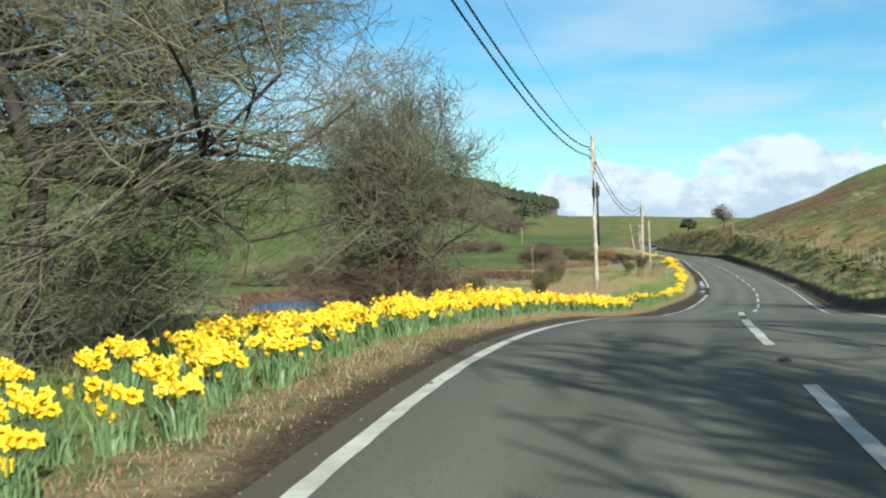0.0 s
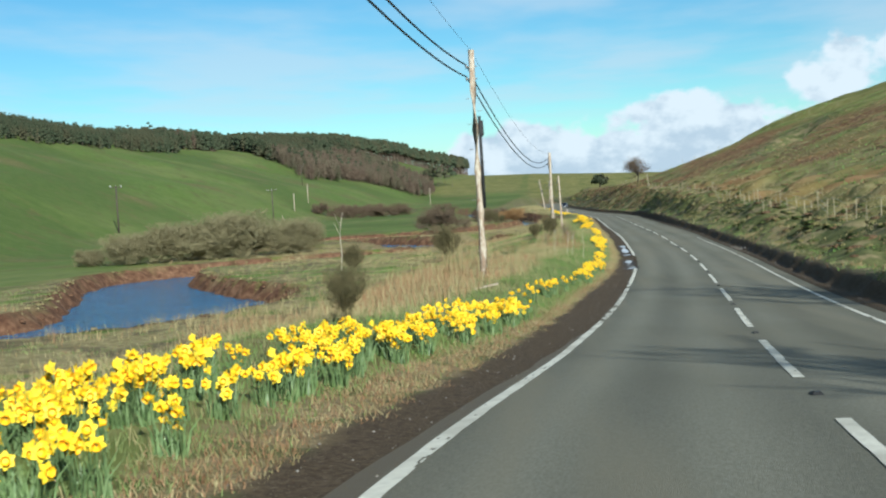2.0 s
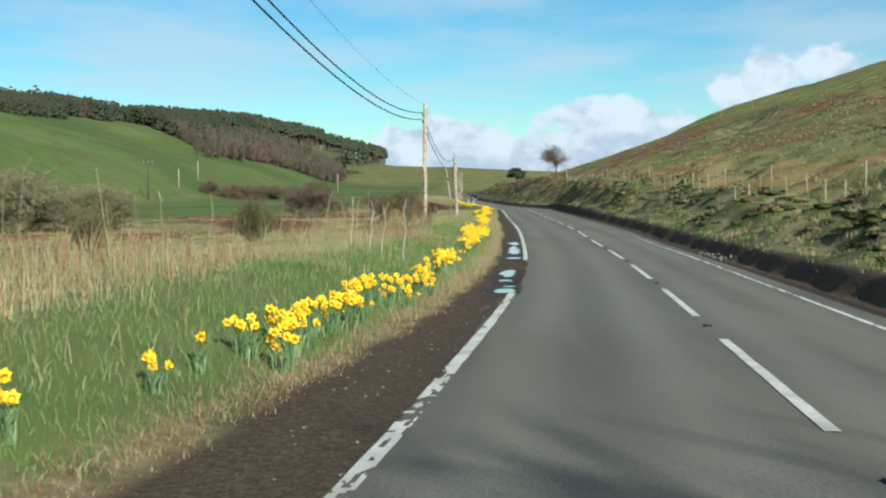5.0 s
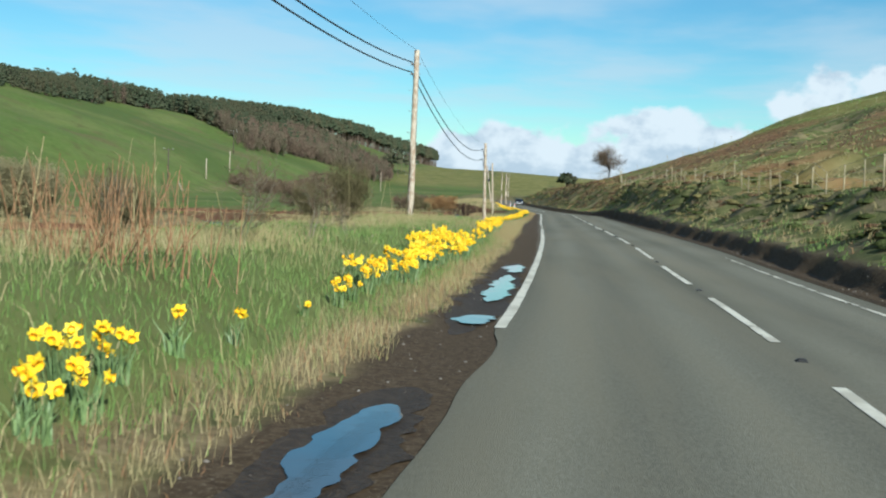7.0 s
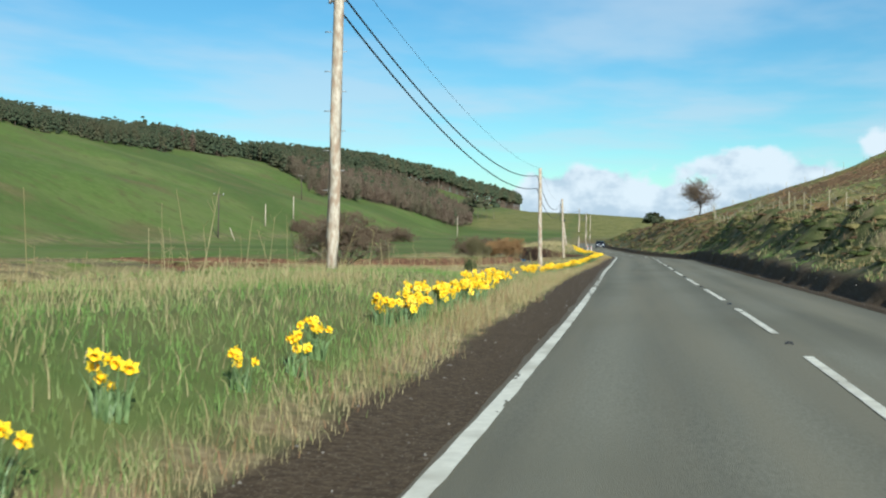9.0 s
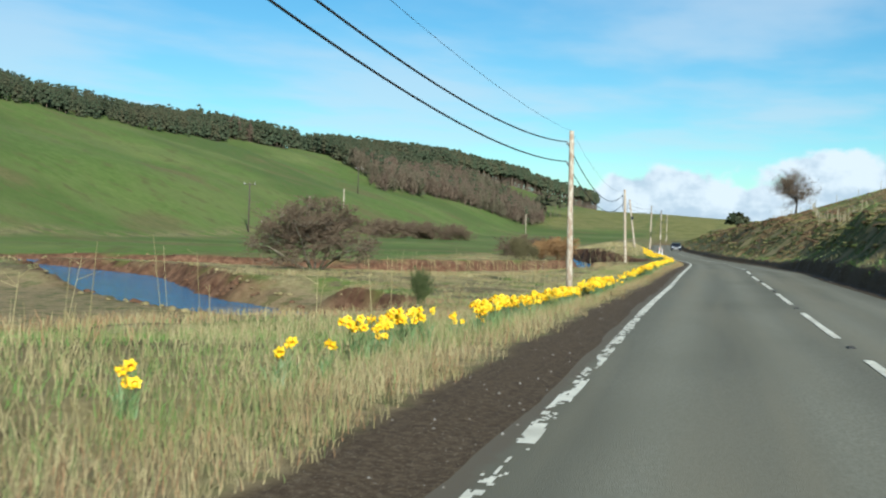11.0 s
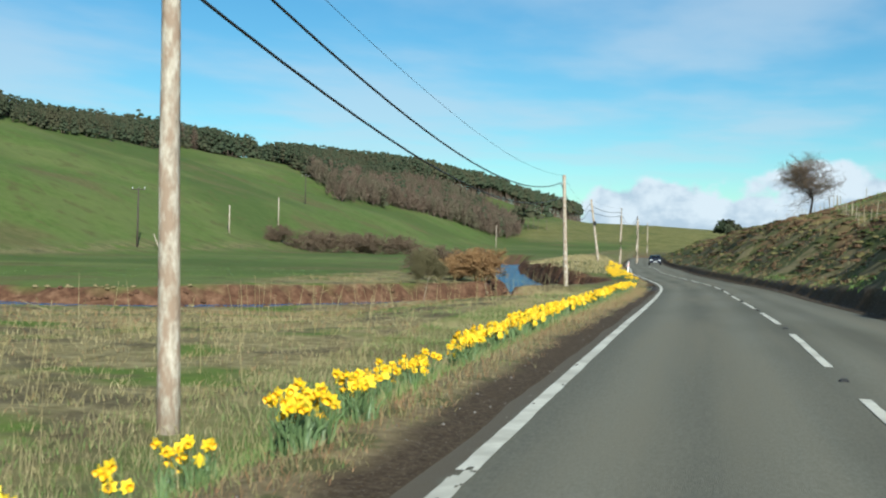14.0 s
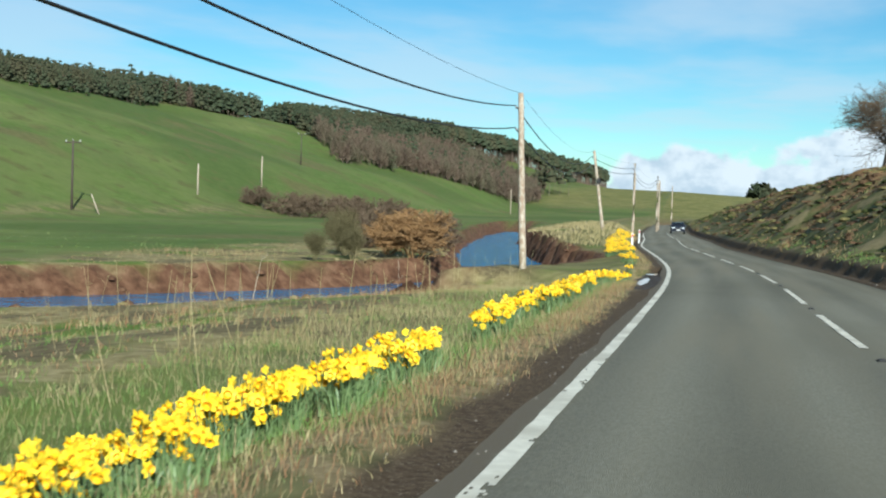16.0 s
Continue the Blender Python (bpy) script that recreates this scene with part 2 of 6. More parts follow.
def ground_z(x, y):
    x, y = np.asarray(x, float), np.asarray(y, float)
    rx, rz = road_x(y), road_z(y)
    o = x - rx
    # left of the road
    left = -o
    verge = pick(y, (-40, 1.9), (0, 2.4), (25, 2.1), (40, 1.3), (45, 1.0), (57, 0.72), (90, 0.2), (119, 0.08), (132, -0.45), (141, -0.9), (150, -1.3), (158, -1.45), (172, -1.5), (200, -1.4), (231, -1.4), (260, -1.3), (286, -0.35), (320, 0.0), (420, 0.3), (800, 3), (1500, 6))
    plain = pick(y, (-40, 1.2), (10, 1.6), (20, 2.15), (24, 2.1), (29, 0.0), (40, -1.3), (60, -1.6), (150, -1.5), (184, -1.55), (197, -1.95), (211, -2.35), (221, -1.66), (240, -1.66), (300, -1.5), (420, -0.6), (700, 1.5), (1200, 4))
    z_left = rz - 0.05 * smooth(0.9, 0.3, left) + (verge - rz) * smooth(0.8, 3.6, left)
    z_left = z_left + (plain - z_left) * smooth(pick(y, (18, 6), (27, 3.9), (44, 4.4), (62, 6)), pick(y, (18, 15), (27, 9), (44, 11), (62, 15)), left)
    z_left = z_left + 0.10 * wob(x, y, 3.1) * smooth(1.5, 6, left) + 0.03 * wob(x, y, 0.9, 2) * smooth(0.8, 2, left)
    # the far hill and its crest
    foot = pick(y, (-100, -62), (100, -66), (300, -72), (450, -66), (700, -70), (900, -66), (1250, -55), (1700, -90))
    crest_z = pick(y, (-200, 52), (200, 44), (450, 35), (500, 34.5), (560, 36), (690, 37.5), (800, 39), (900, 37.5), (1000, 34), (1250, 23), (1400, 15), (1800, 14), (3000, 30))
    u = foot - x
    span = pick(y, (0, 120), (690, 120), (1250, 50), (1500, 60))
    hill = crest_z * (0.16 * smooth(0, 0.3, u / span) + 0.84 * smooth(-0.05, 1.08, u / span)) + 1.6 * wob(x, y, 38, 1.2) * smooth(5, 60, u)
    z_left = z_left + hill * (u > -6)
    # the river's bed and banks
    g = river_gap(x, y) + 0.45 * wob(x, y, 1.7, 4)
    wide = river_half(y)
    bed = WATER - 0.6 + 0.75 * smooth(wide - 0.8, wide, g)
    bank = bed + (z_left - bed) * smooth(wide, wide + 0.75, g + 0.35 * bumps(x, y, 1.3, 6))
    z_left = np.where(g < wide + 1.2, np.minimum(z_left, bank), z_left)
    # the near shore of the long bend lies low
    near = ((x + 23.5) * 22 - (y - 213.2) * 24.8 > 0) & (y > 200) & (y < 236)
    z_left = np.where(near, np.minimum(z_left, WATER + 0.28 + 0.10 * np.clip(g - wide, 0, None) + 4 * smooth(206, 199, y) + 4 * smooth(229, 236, y)), z_left)
    z_left = np.where(near & (g < wide + 1.2), np.minimum(z_left, bank), z_left)
    # the low gravel bar inside the bend
    bar = gravel_bar(x, y)
    z_left = np.where(bar > 0, z_left + np.minimum(0, WATER + 0.28 + 0.06 * bumps(x, y, 1.5, 3) - z_left) * bar, z_left)
    # right of the road: a bank with a fence on it, then the hillside
    r = o - ROAD_EDGE
    top = pick(y, (-40, 0.5), (30, 0.6), (60, 0.9), (95, 1.35), (115, 1.45), (135, 1.9), (170, 2.0), (200, 2.5), (235, 4.0), (270, 4.7), (300, 4.5), (340, 4.0), (380, 3.9), (430, 3.9), (480, 0.8), (1500, 1))
    run = pick(y, (0, 5), (60, 5.0), (105, 4.8), (130, 4.0), (152, 3.0), (185, 2.9), (205, 4.2), (230, 6.5), (300, 7.5), (420, 10))
    lumps = 0.75 * bumps(x, y, 3.4, 3) + 0.55 * bumps(x, y, 1.7, 5) + 0.25 * bumps(x, y, 0.9, 8)
    z_right = rz + pick(y, (90, 0.38), (130, 0.42), (152, 0.60), (188, 0.62), (212, 0.36)) * smooth(0.35, 0.75, r + 0.18 * wob(x, y, 1.1, 7)) + top * (0.5 * smooth(0, 1, (r - 0.6) / run) + 0.5 * np.clip((r - 0.6) / run, 0, 1))
    steep = pick(y, (-100, 0.18), (60, 0.23), (140, 0.31), (225, 0.40), (258, 0.40), (300, 0.16), (360, 0.07), (500, 0.05), (800, 0.06))
    far = np.clip(r - run, 0, None)
    limit = pick(y, (-100, 24), (120, 30), (250, 34), (300, 14), (380, 6), (430, 3), (520, 1), (1500, 1))
    rise = limit * np.tanh(np.clip(far - 1.5, 0, None) * steep / limit)
    z_right = z_right + rise + (0.75 - 0.3 * smooth(190, 220, y)) * lumps * smooth(0.8, 2.6, r) * (1 - 0.65 * smooth(7, 16, r)) + 1.1 * wob(x, y, 15, 2) * smooth(12, 40, r)
    # an old scar that runs up the hillside
    ax, ay, bx, by = 27.0, 184.0, 41.0, 226.0
    t = np.clip(((x - ax) * (bx - ax) + (y - ay) * (by - ay)) / ((bx - ax) ** 2 + (by - ay) ** 2), 0, 1)
    away = ((x - ax) * (by - ay) - (y - ay) * (bx - ax)) / math.hypot(bx - ax, by - ay) + 1.2 * bumps(x, y, 5, 2)
    reach = np.hypot(x - ax - t * (bx - ax), y - ay - t * (by - ay))
    z_right = z_right - 3.0 * smooth(6.0, 0.0, reach) * smooth(-3.0, 0.8, away) * smooth(0, 0.15, t) * smooth(1.0, 0.7, t)
    z = np.where(o < 0, z_left, np.where(r > 0, z_right, rz + camber(o) - 0.015))
    # beyond the bend the valley floor is one sheet that rises to a low ridge across its head
    floor_z = pick(y, (420, 0.0), (800, 2.5), (1500, 5.0))
    z = np.where(o > 0, z + (floor_z - z) * smooth(440, 540, y), z)
    ridge = pick(x, (-300, 30), (-115, 24), (-70, 18.0), (-25, 16.8), (14, 14.2), (43, 12.4), (150, 8.5), (400, 6.0))
    ridge = floor_z + ridge * smooth(560, 1010, y + 40 * bumps(x, y, 160, 3)) + 1.2 * bumps(x, y, 90, 5) * smooth(560, 800, y)
    z = np.where(y > 520, np.maximum(z, ridge), z)
    return z + 9 * smooth(1300, 2600, y)


def ground_at(x, y):
    return float(ground_z(x, y))


def mesh_from(name, verts, faces, mats=(), smooth_shade=False):
    me = bpy.data.meshes.new(name)
    me.from_pydata([tuple(v) for v in verts] if not isinstance(verts, np.ndarray) else verts.tolist(), [], faces if not isinstance(faces, np.ndarray) else faces.tolist())
    for m in mats:
        me.materials.append(m)
    if smooth_shade:
        me.polygons.foreach_set("use_smooth", np.ones(len(me.polygons), bool))
    me.update()
    return me


def sheet(name, xs2d, ys2d, zs2d, mats=(), smooth_shade=True):
    rows, cols = xs2d.shape
    v = np.stack([xs2d.ravel(), ys2d.ravel(), zs2d.ravel()], 1)
    i = np.arange(rows * cols).reshape(rows, cols)
    f = np.stack([i[:-1, :-1].ravel(), i[:-1, 1:].ravel(), i[1:, 1:].ravel(), i[1:, :-1].ravel()], 1)
    return mesh_from(name, v, f, mats, smooth_shade)


def part(name, me, parent, label=""):
    ob = new(name, me)
    ob.parent = parent
    return tagged(ob, label)


def base(name, x, y, z, label, category, group=""):
    ob = new(name)
    ob.location = (x, y, z)
    return tagged(ob, label, category, group)


# ---- ground, road, water ----
def cover_material():
    """Ground cover: field grass, rough straw, bare earth and moor, blended by what grows where."""
    m = bpy.data.materials.new("ground_cover")
    m.use_nodes = True
    nt = m.node_tree
    n, l = nt.nodes.new, nt.links.new
    p = nt.nodes["Principled BSDF"]
    p.inputs["Roughness"].default_value, p.inputs["Specular IOR Level"].default_value = 0.95, 0.1
    geo = n("ShaderNodeNewGeometry")
    at = n("ShaderNodeAttribute")
    at.attribute_name = "cover"
    sep = n("ShaderNodeSeparateColor")
    l(at.outputs["Color"], sep.inputs[0])

    def noise_col(scale, cols, detail=8.0, rough=0.65):
        t = n("ShaderNodeTexNoise")
        t.inputs["Scale"].default_value, t.inputs["Detail"].default_value, t.inputs["Roughness"].default_value = scale, detail, rough
        l(geo.outputs["Position"], t.inputs["Vector"])
        r = n("ShaderNodeValToRGB")
        while len(r.color_ramp.elements) < len(cols):
            r.color_ramp.elements.new(0.5)
        for k, c in enumerate(cols):
            r.color_ramp.elements[k].position = 0.33 + 0.34 * k / (len(cols) - 1)
            r.color_ramp.elements[k].color = (*c, 1)
        l(t.outputs["Fac"], r.inputs["Fac"])
        return r.outputs["Color"]

    def mix(f, a, b):
        x = n("ShaderNodeMix")
        x.data_type = "RGBA"
        for key, v in (("Factor", f), ("A", a), ("B", b)):
            if isinstance(v, float):
                x.inputs[key].default_value = v
            else:
                l(v, x.inputs[key])
        return x.outputs["Result"]

    def patch(scale, lo, hi):
        t = n("ShaderNodeTexNoise")
        t.inputs["Scale"].default_value, t.inputs["Detail"].default_value = scale, 6.0
        l(geo.outputs["Position"], t.inputs["Vector"])
        r = n("ShaderNodeMapRange")
        r.interpolation_type = "SMOOTHSTEP"
        r.inputs["From Min"].default_value, r.inputs["From Max"].default_value = lo, hi
        l(t.outputs["Fac"], r.inputs["Value"])
        return r.outputs["Result"]

    field = mix(patch(0.03, 0.40, 0.66), noise_col(0.6, [(0.074, 0.112, 0.024), (0.100, 0.144, 0.033), (0.130, 0.168, 0.048)]), noise_col(0.25, [(0.125, 0.155, 0.042), (0.165, 0.182, 0.06)]))
    field = mix(patch(0.06, 0.47, 0.64), field, noise_col(0.9, [(0.098, 0.134, 0.036), (0.135, 0.155, 0.05)]))
    field = mix(patch(0.014, 0.47, 0.58), field, noise_col(0.5, [(0.070, 0.104, 0.024), (0.098, 0.132, 0.036)]))
    field = mix(patch(0.045, 0.55, 0.66), field, noise_col(0.8, [(0.10, 0.10, 0.034), (0.15, 0.14, 0.055)]))
    field = mix(patch(0.30, 0.54, 0.68), field, noise_col(1.1, [(0.085, 0.095, 0.03), (0.12, 0.125, 0.042)]))
    straw = mix(patch(0.28, 0.49, 0.62), noise_col(3.0, [(0.13, 0.105, 0.043), (0.225, 0.185, 0.085), (0.32, 0.27, 0.135)]), noise_col(2.0, [(0.075, 0.12, 0.02), (0.13, 0.175, 0.035)]))
    straw = mix(patch(0.42, 0.50, 0.60), straw, noise_col(4.0, [(0.075, 0.058, 0.03), (0.125, 0.10, 0.052), (0.18, 0.15, 0.075)]))
    bank = noise_col(1.7, [(0.06, 0.030, 0.018), (0.12, 0.062, 0.035), (0.20, 0.115, 0.068)])
    earth = mix(patch(46.0, 0.60, 0.66), noise_col(16.0, [(0.040, 0.027, 0.016), (0.066, 0.046, 0.027), (0.10, 0.073, 0.045)]), noise_col(30.0, [(0.11, 0.085, 0.055), (0.19, 0.155, 0.11)]))
    moor = mix(patch(0.05, 0.47, 0.56), noise_col(0.8, [(0.10, 0.095, 0.032), (0.17, 0.15, 0.06), (0.25, 0.21, 0.10)]), noise_col(0.5, [(0.12, 0.065, 0.03), (0.20, 0.115, 0.052), (0.26, 0.17, 0.08)]))
    moor = mix(patch(0.6, 0.55, 0.66), moor, noise_col(1.3, [(0.045, 0.06, 0.018), (0.09, 0.10, 0.032)]))
    at2 = n("ShaderNodeAttribute")
    at2.attribute_name = "rough"
    sep2 = n("ShaderNodeSeparateColor")
    l(at2.outputs["Color"], sep2.inputs[0])
    bracken = noise_col(0.9, [(0.075, 0.045, 0.025), (0.15, 0.085, 0.042), (0.21, 0.13, 0.065)])
    heath = mix(patch(0.7, 0.48, 0.58), noise_col(1.6, [(0.042, 0.05, 0.018), (0.085, 0.092, 0.034), (0.14, 0.138, 0.056)]), noise_col(2.2, [(0.13, 0.112, 0.055), (0.22, 0.18, 0.095)]))
    olive = mix(patch(0.13, 0.45, 0.6), noise_col(0.5, [(0.13, 0.125, 0.036), (0.19, 0.175, 0.055), (0.25, 0.22, 0.085)]), noise_col(0.7, [(0.10, 0.11, 0.03), (0.15, 0.15, 0.045)]))
    moor = mix(sep2.outputs["Green"], moor, olive)
    moor = mix(sep2.outputs["Red"], moor, bracken)
    moor = mix(sep2.outputs["Blue"], moor, heath)
    c = mix(sep.outputs["Red"], moor, field)
    c = mix(sep.outputs["Green"], c, straw)
    matted = mix(patch(1.6, 0.5, 0.6), noise_col(9.0, [(0.12, 0.088, 0.046), (0.21, 0.158, 0.082), (0.30, 0.235, 0.13)]), noise_col(5.0, [(0.07, 0.075, 0.028), (0.13, 0.125, 0.05)]))
    c = mix(at2.outputs["Alpha"], c, matted)
    c = mix(sep.outputs["Blue"], c, earth)
    c = mix(at.outputs["Alpha"], c, bank)
    l(c, p.inputs["Base Color"])
    t = n("ShaderNodeTexNoise")
    t.inputs["Scale"].default_value, t.inputs["Detail"].default_value = 11.0, 10.0
    l(geo.outputs["Position"], t.inputs["Vector"])
    b = n("ShaderNodeBump")
    b.inputs["Strength"].default_value, b.inputs["Distance"].default_value = 0.28, 0.012
    l(t.outputs["Fac"], b.inputs["Height"])
    l(b.outputs[0], p.inputs["Normal"])
    return m


def cover_weights(x, y):
    """Field, straw and earth shares."""
    o = x - road_x(y)
    foot = pick(y, (-100, -62), (100, -66), (300, -72), (450, -66), (700, -70), (900, -66), (1250, -55), (1700, -90))
    g = river_gap(x, y)
    flat_field = smooth(-38, -46, x + 4 * wob(x, y, 9)) * (y > 40) + smooth(-10, -16, x) * (y <= 40)
    flat_field = np.maximum(flat_field, smooth(205, 216, y + 3 * wob(x, y, 8)) * smooth(-20, -25, x + 2 * bumps(x, y, 6, 4)))
    field = np.where(o < 0, flat_field, 0.0) * (1 - smooth(900, 1300, y) * 0.85) * (1 - 0.9 * smooth(690, 740, y + 20 * bumps(x, y, 40, 2)) * smooth(-95, -70, x))
    straw = np.where(o < 0, 1 - field, 0.0) * (1 - smooth(400, 900, y))
    straw = np.where((x < foot - 112) & (o < 0), 0.25, straw)
    field = np.where(x < foot - 118, field * 0.5, field)
    wide = river_half(y)
    earth = smooth(wide + 1.6, wide + 0.7, g + 0.5 * wob(x, y, 1.3, 2))
    river_bank = earth * (1 - 0.8 * gravel_bar(x, y))
    dirt = smooth(dirt_edge(y) + 0.16, dirt_edge(y) - 0.06, -o + 0.10 * bumps(x, y, 0.8) + 0.06 * bumps(x, y, 0.33, 4)) * (o < 0.3)
    earth = np.where((o > -1.3) & (o < 0.3), dirt, 0)
    earth = np.maximum(earth, np.where(o > ROAD_EDGE - 0.3, smooth(ROAD_EDGE + 1.3, ROAD_EDGE + 0.6, o), 0))
    earth = earth * smooth(420, 380, y)
    # the greener strip of verge where the daffodils stand
    reach = pick(y, (0, 4.5), (36, 3.4), (58, 3.8), (72, 7.0), (104, 7.5), (116, 5.5), (230, 5.5))
    strip = smooth(-0.1, 0.25, -o - dirt_edge(y) - fringe_width(y) - 0.25 * bumps(x, y, 1.1, 3)) * smooth(reach + 0.8, reach - 0.8, -o + 1.0 * bumps(x, y, 3.0, 5)) * (o < 0) * pick(y, (0, 0.65), (38, 0.75), (60, 0.92), (104, 0.92), (116, 0.35), (150, 0.35), (160, 0.6), (230, 0.55))
    field, straw = np.maximum(field, strip), straw * (1 - strip)
    # a pale unmown line along the foot of the hill
    foot_line = 0.75 * smooth(2.6, 0.9, np.abs(x + 74 + 2.0 * bumps(x * 0, y, 22, 3))) * smooth(190, 215, y) * smooth(470, 430, y)
    straw = np.maximum(straw, foot_line)
    return np.clip(field, 0, 1), np.clip(straw, 0, 1), np.clip(earth, 0, 1), np.clip(river_bank, 0, 1)


def fringe_weight(x, y):
    """The matted dead grass beside the dirt."""
    o = x - road_x(y)
    past = -o - dirt_edge(y) + 0.12 * bumps(x, y, 0.9, 6)
    return np.maximum(0.9 * gravel_bar(x, y), smooth(fringe_width(y) + 0.2, fringe_width(y) - 0.15, past) * (o < 0) * smooth(330, 300, y) * pick(y, (0, 0.95), (60, 0.8), (75, 0.8), (110, 0.75), (155, 0.7), (165, 0.85), (230, 0.8)))


def rough_weights(x, y):
    """Bracken, olive hill grass and dark heath on the hillside across the road; heath also paints the scar's shade."""
    o = x - road_x(y) - ROAD_EDGE
    right = o > 0
    lift = o / 18.0 + 0.25 * bumps(x, y, 14, 3) + 0.12 * bumps(x, y, 4, 6)
    band = smooth(0.75, 1.0, lift) * smooth(1.9, 1.5, lift)
    steep = smooth(196, 216, y) * smooth(330, 300, y) * smooth(1.5, 3.0, o) * smooth(17, 12, o + 2 * bumps(x, y, 5, 1))
    # shade inside the hillside scar, painted with the dark heath colour
    scar_shade = smooth(7, 3, np.hypot((x - 34) * 0.75 - (y - 205) * 0.25, (y - 205) * 0.16 + (x - 34) * 0.05))
    spots = smooth(-0.15, 0.35, bumps(x, y, 3.1, 9) + 0.6 * bumps(x, y, 1.3, 4))
    bracken = np.clip(np.maximum(0.85 * band * smooth(-0.5, 0.2, bumps(x, y, 9, 5)), steep * spots), 0, 1)
    heath = smooth(6.5, 4.6, o + 0.8 * bumps(x, y, 2.5, 7)) * (1 - 0.75 * steep * spots)
    heath = np.maximum(heath, np.maximum(scar_shade, steep * smooth(0.05, 0.4, bumps(x, y, 2.6, 12) + 0.4 * bumps(x, y, 1.1, 2))))
    olive = smooth(1.4, 1.8, lift) + 0.5 * smooth(0.1, 0.6, bumps(x, y, 11, 8))
    far = smooth(420, 650, y)
    return [np.clip(np.where(right, v, 0) * (1 - far), 0, 1) for v in (bracken, olive)][:1] + [np.clip(np.maximum(np.where(right, olive, 0), far), 0, 1), np.clip(np.where(right, heath, 0) * (1 - far), 0, 1)]


def spaced(a, b, step):
    return list(np.arange(a, b, step))


def build_ground():
    ys = np.array(spaced(-300, -20, 20) + spaced(-20, 2, 1.0) + spaced(2, 262, 0.5) + spaced(262, 300, 1.0) + spaced(300, 420, 3) + spaced(420, 1000, 14) + spaced(1000, 4300, 90))
    os = np.array(spaced(-3500, -400, 200) + spaced(-400, -150, 10) + spaced(-150, -60, 3.5) + spaced(-60, -14, 0.95) + spaced(-14, -4, 0.5) + spaced(-4, -1.4, 0.25) + spaced(-1.4, -0.05, 0.1) + [0, 0.15, 0.3, 0.45, 0.7, 2.8, 5.4] + spaced(5.6, 7, 0.12) + spaced(7, 14, 0.35) + spaced(14, 40, 1.0) + spaced(40, 150, 5) + spaced(150, 400, 25) + spaced(400, 3500, 200))
    y2, o2 = np.meshgrid(ys, os, indexing="ij")
    x2 = o2 + road_x(y2)
    z2 = ground_z(x2, y2)
    z2 = np.where((o2 > 0.6) & (o2 < ROAD_EDGE) & (y2 < 418), z2 - 0.10, z2)
    me = sheet("ground", x2, y2, z2, [cover_material()])
    f, s, e, k = cover_weights(x2.ravel(), y2.ravel())
    col = np.stack([f, s, e, k], 1).astype(np.float32)
    me.color_attributes.new("cover", "FLOAT_COLOR", "POINT").data.foreach_set("color", col.ravel())
    rough = np.stack([*rough_weights(x2.ravel(), y2.ravel()), fringe_weight(x2.ravel(), y2.ravel())], 1).astype(np.float32)
    me.color_attributes.new("rough", "FLOAT_COLOR", "POINT").data.foreach_set("color", rough.ravel())
    return tagged(new("ground", me), "grassy valley floor with green hillside pasture and brown moor", "ground", kind="structure")


build_ground()


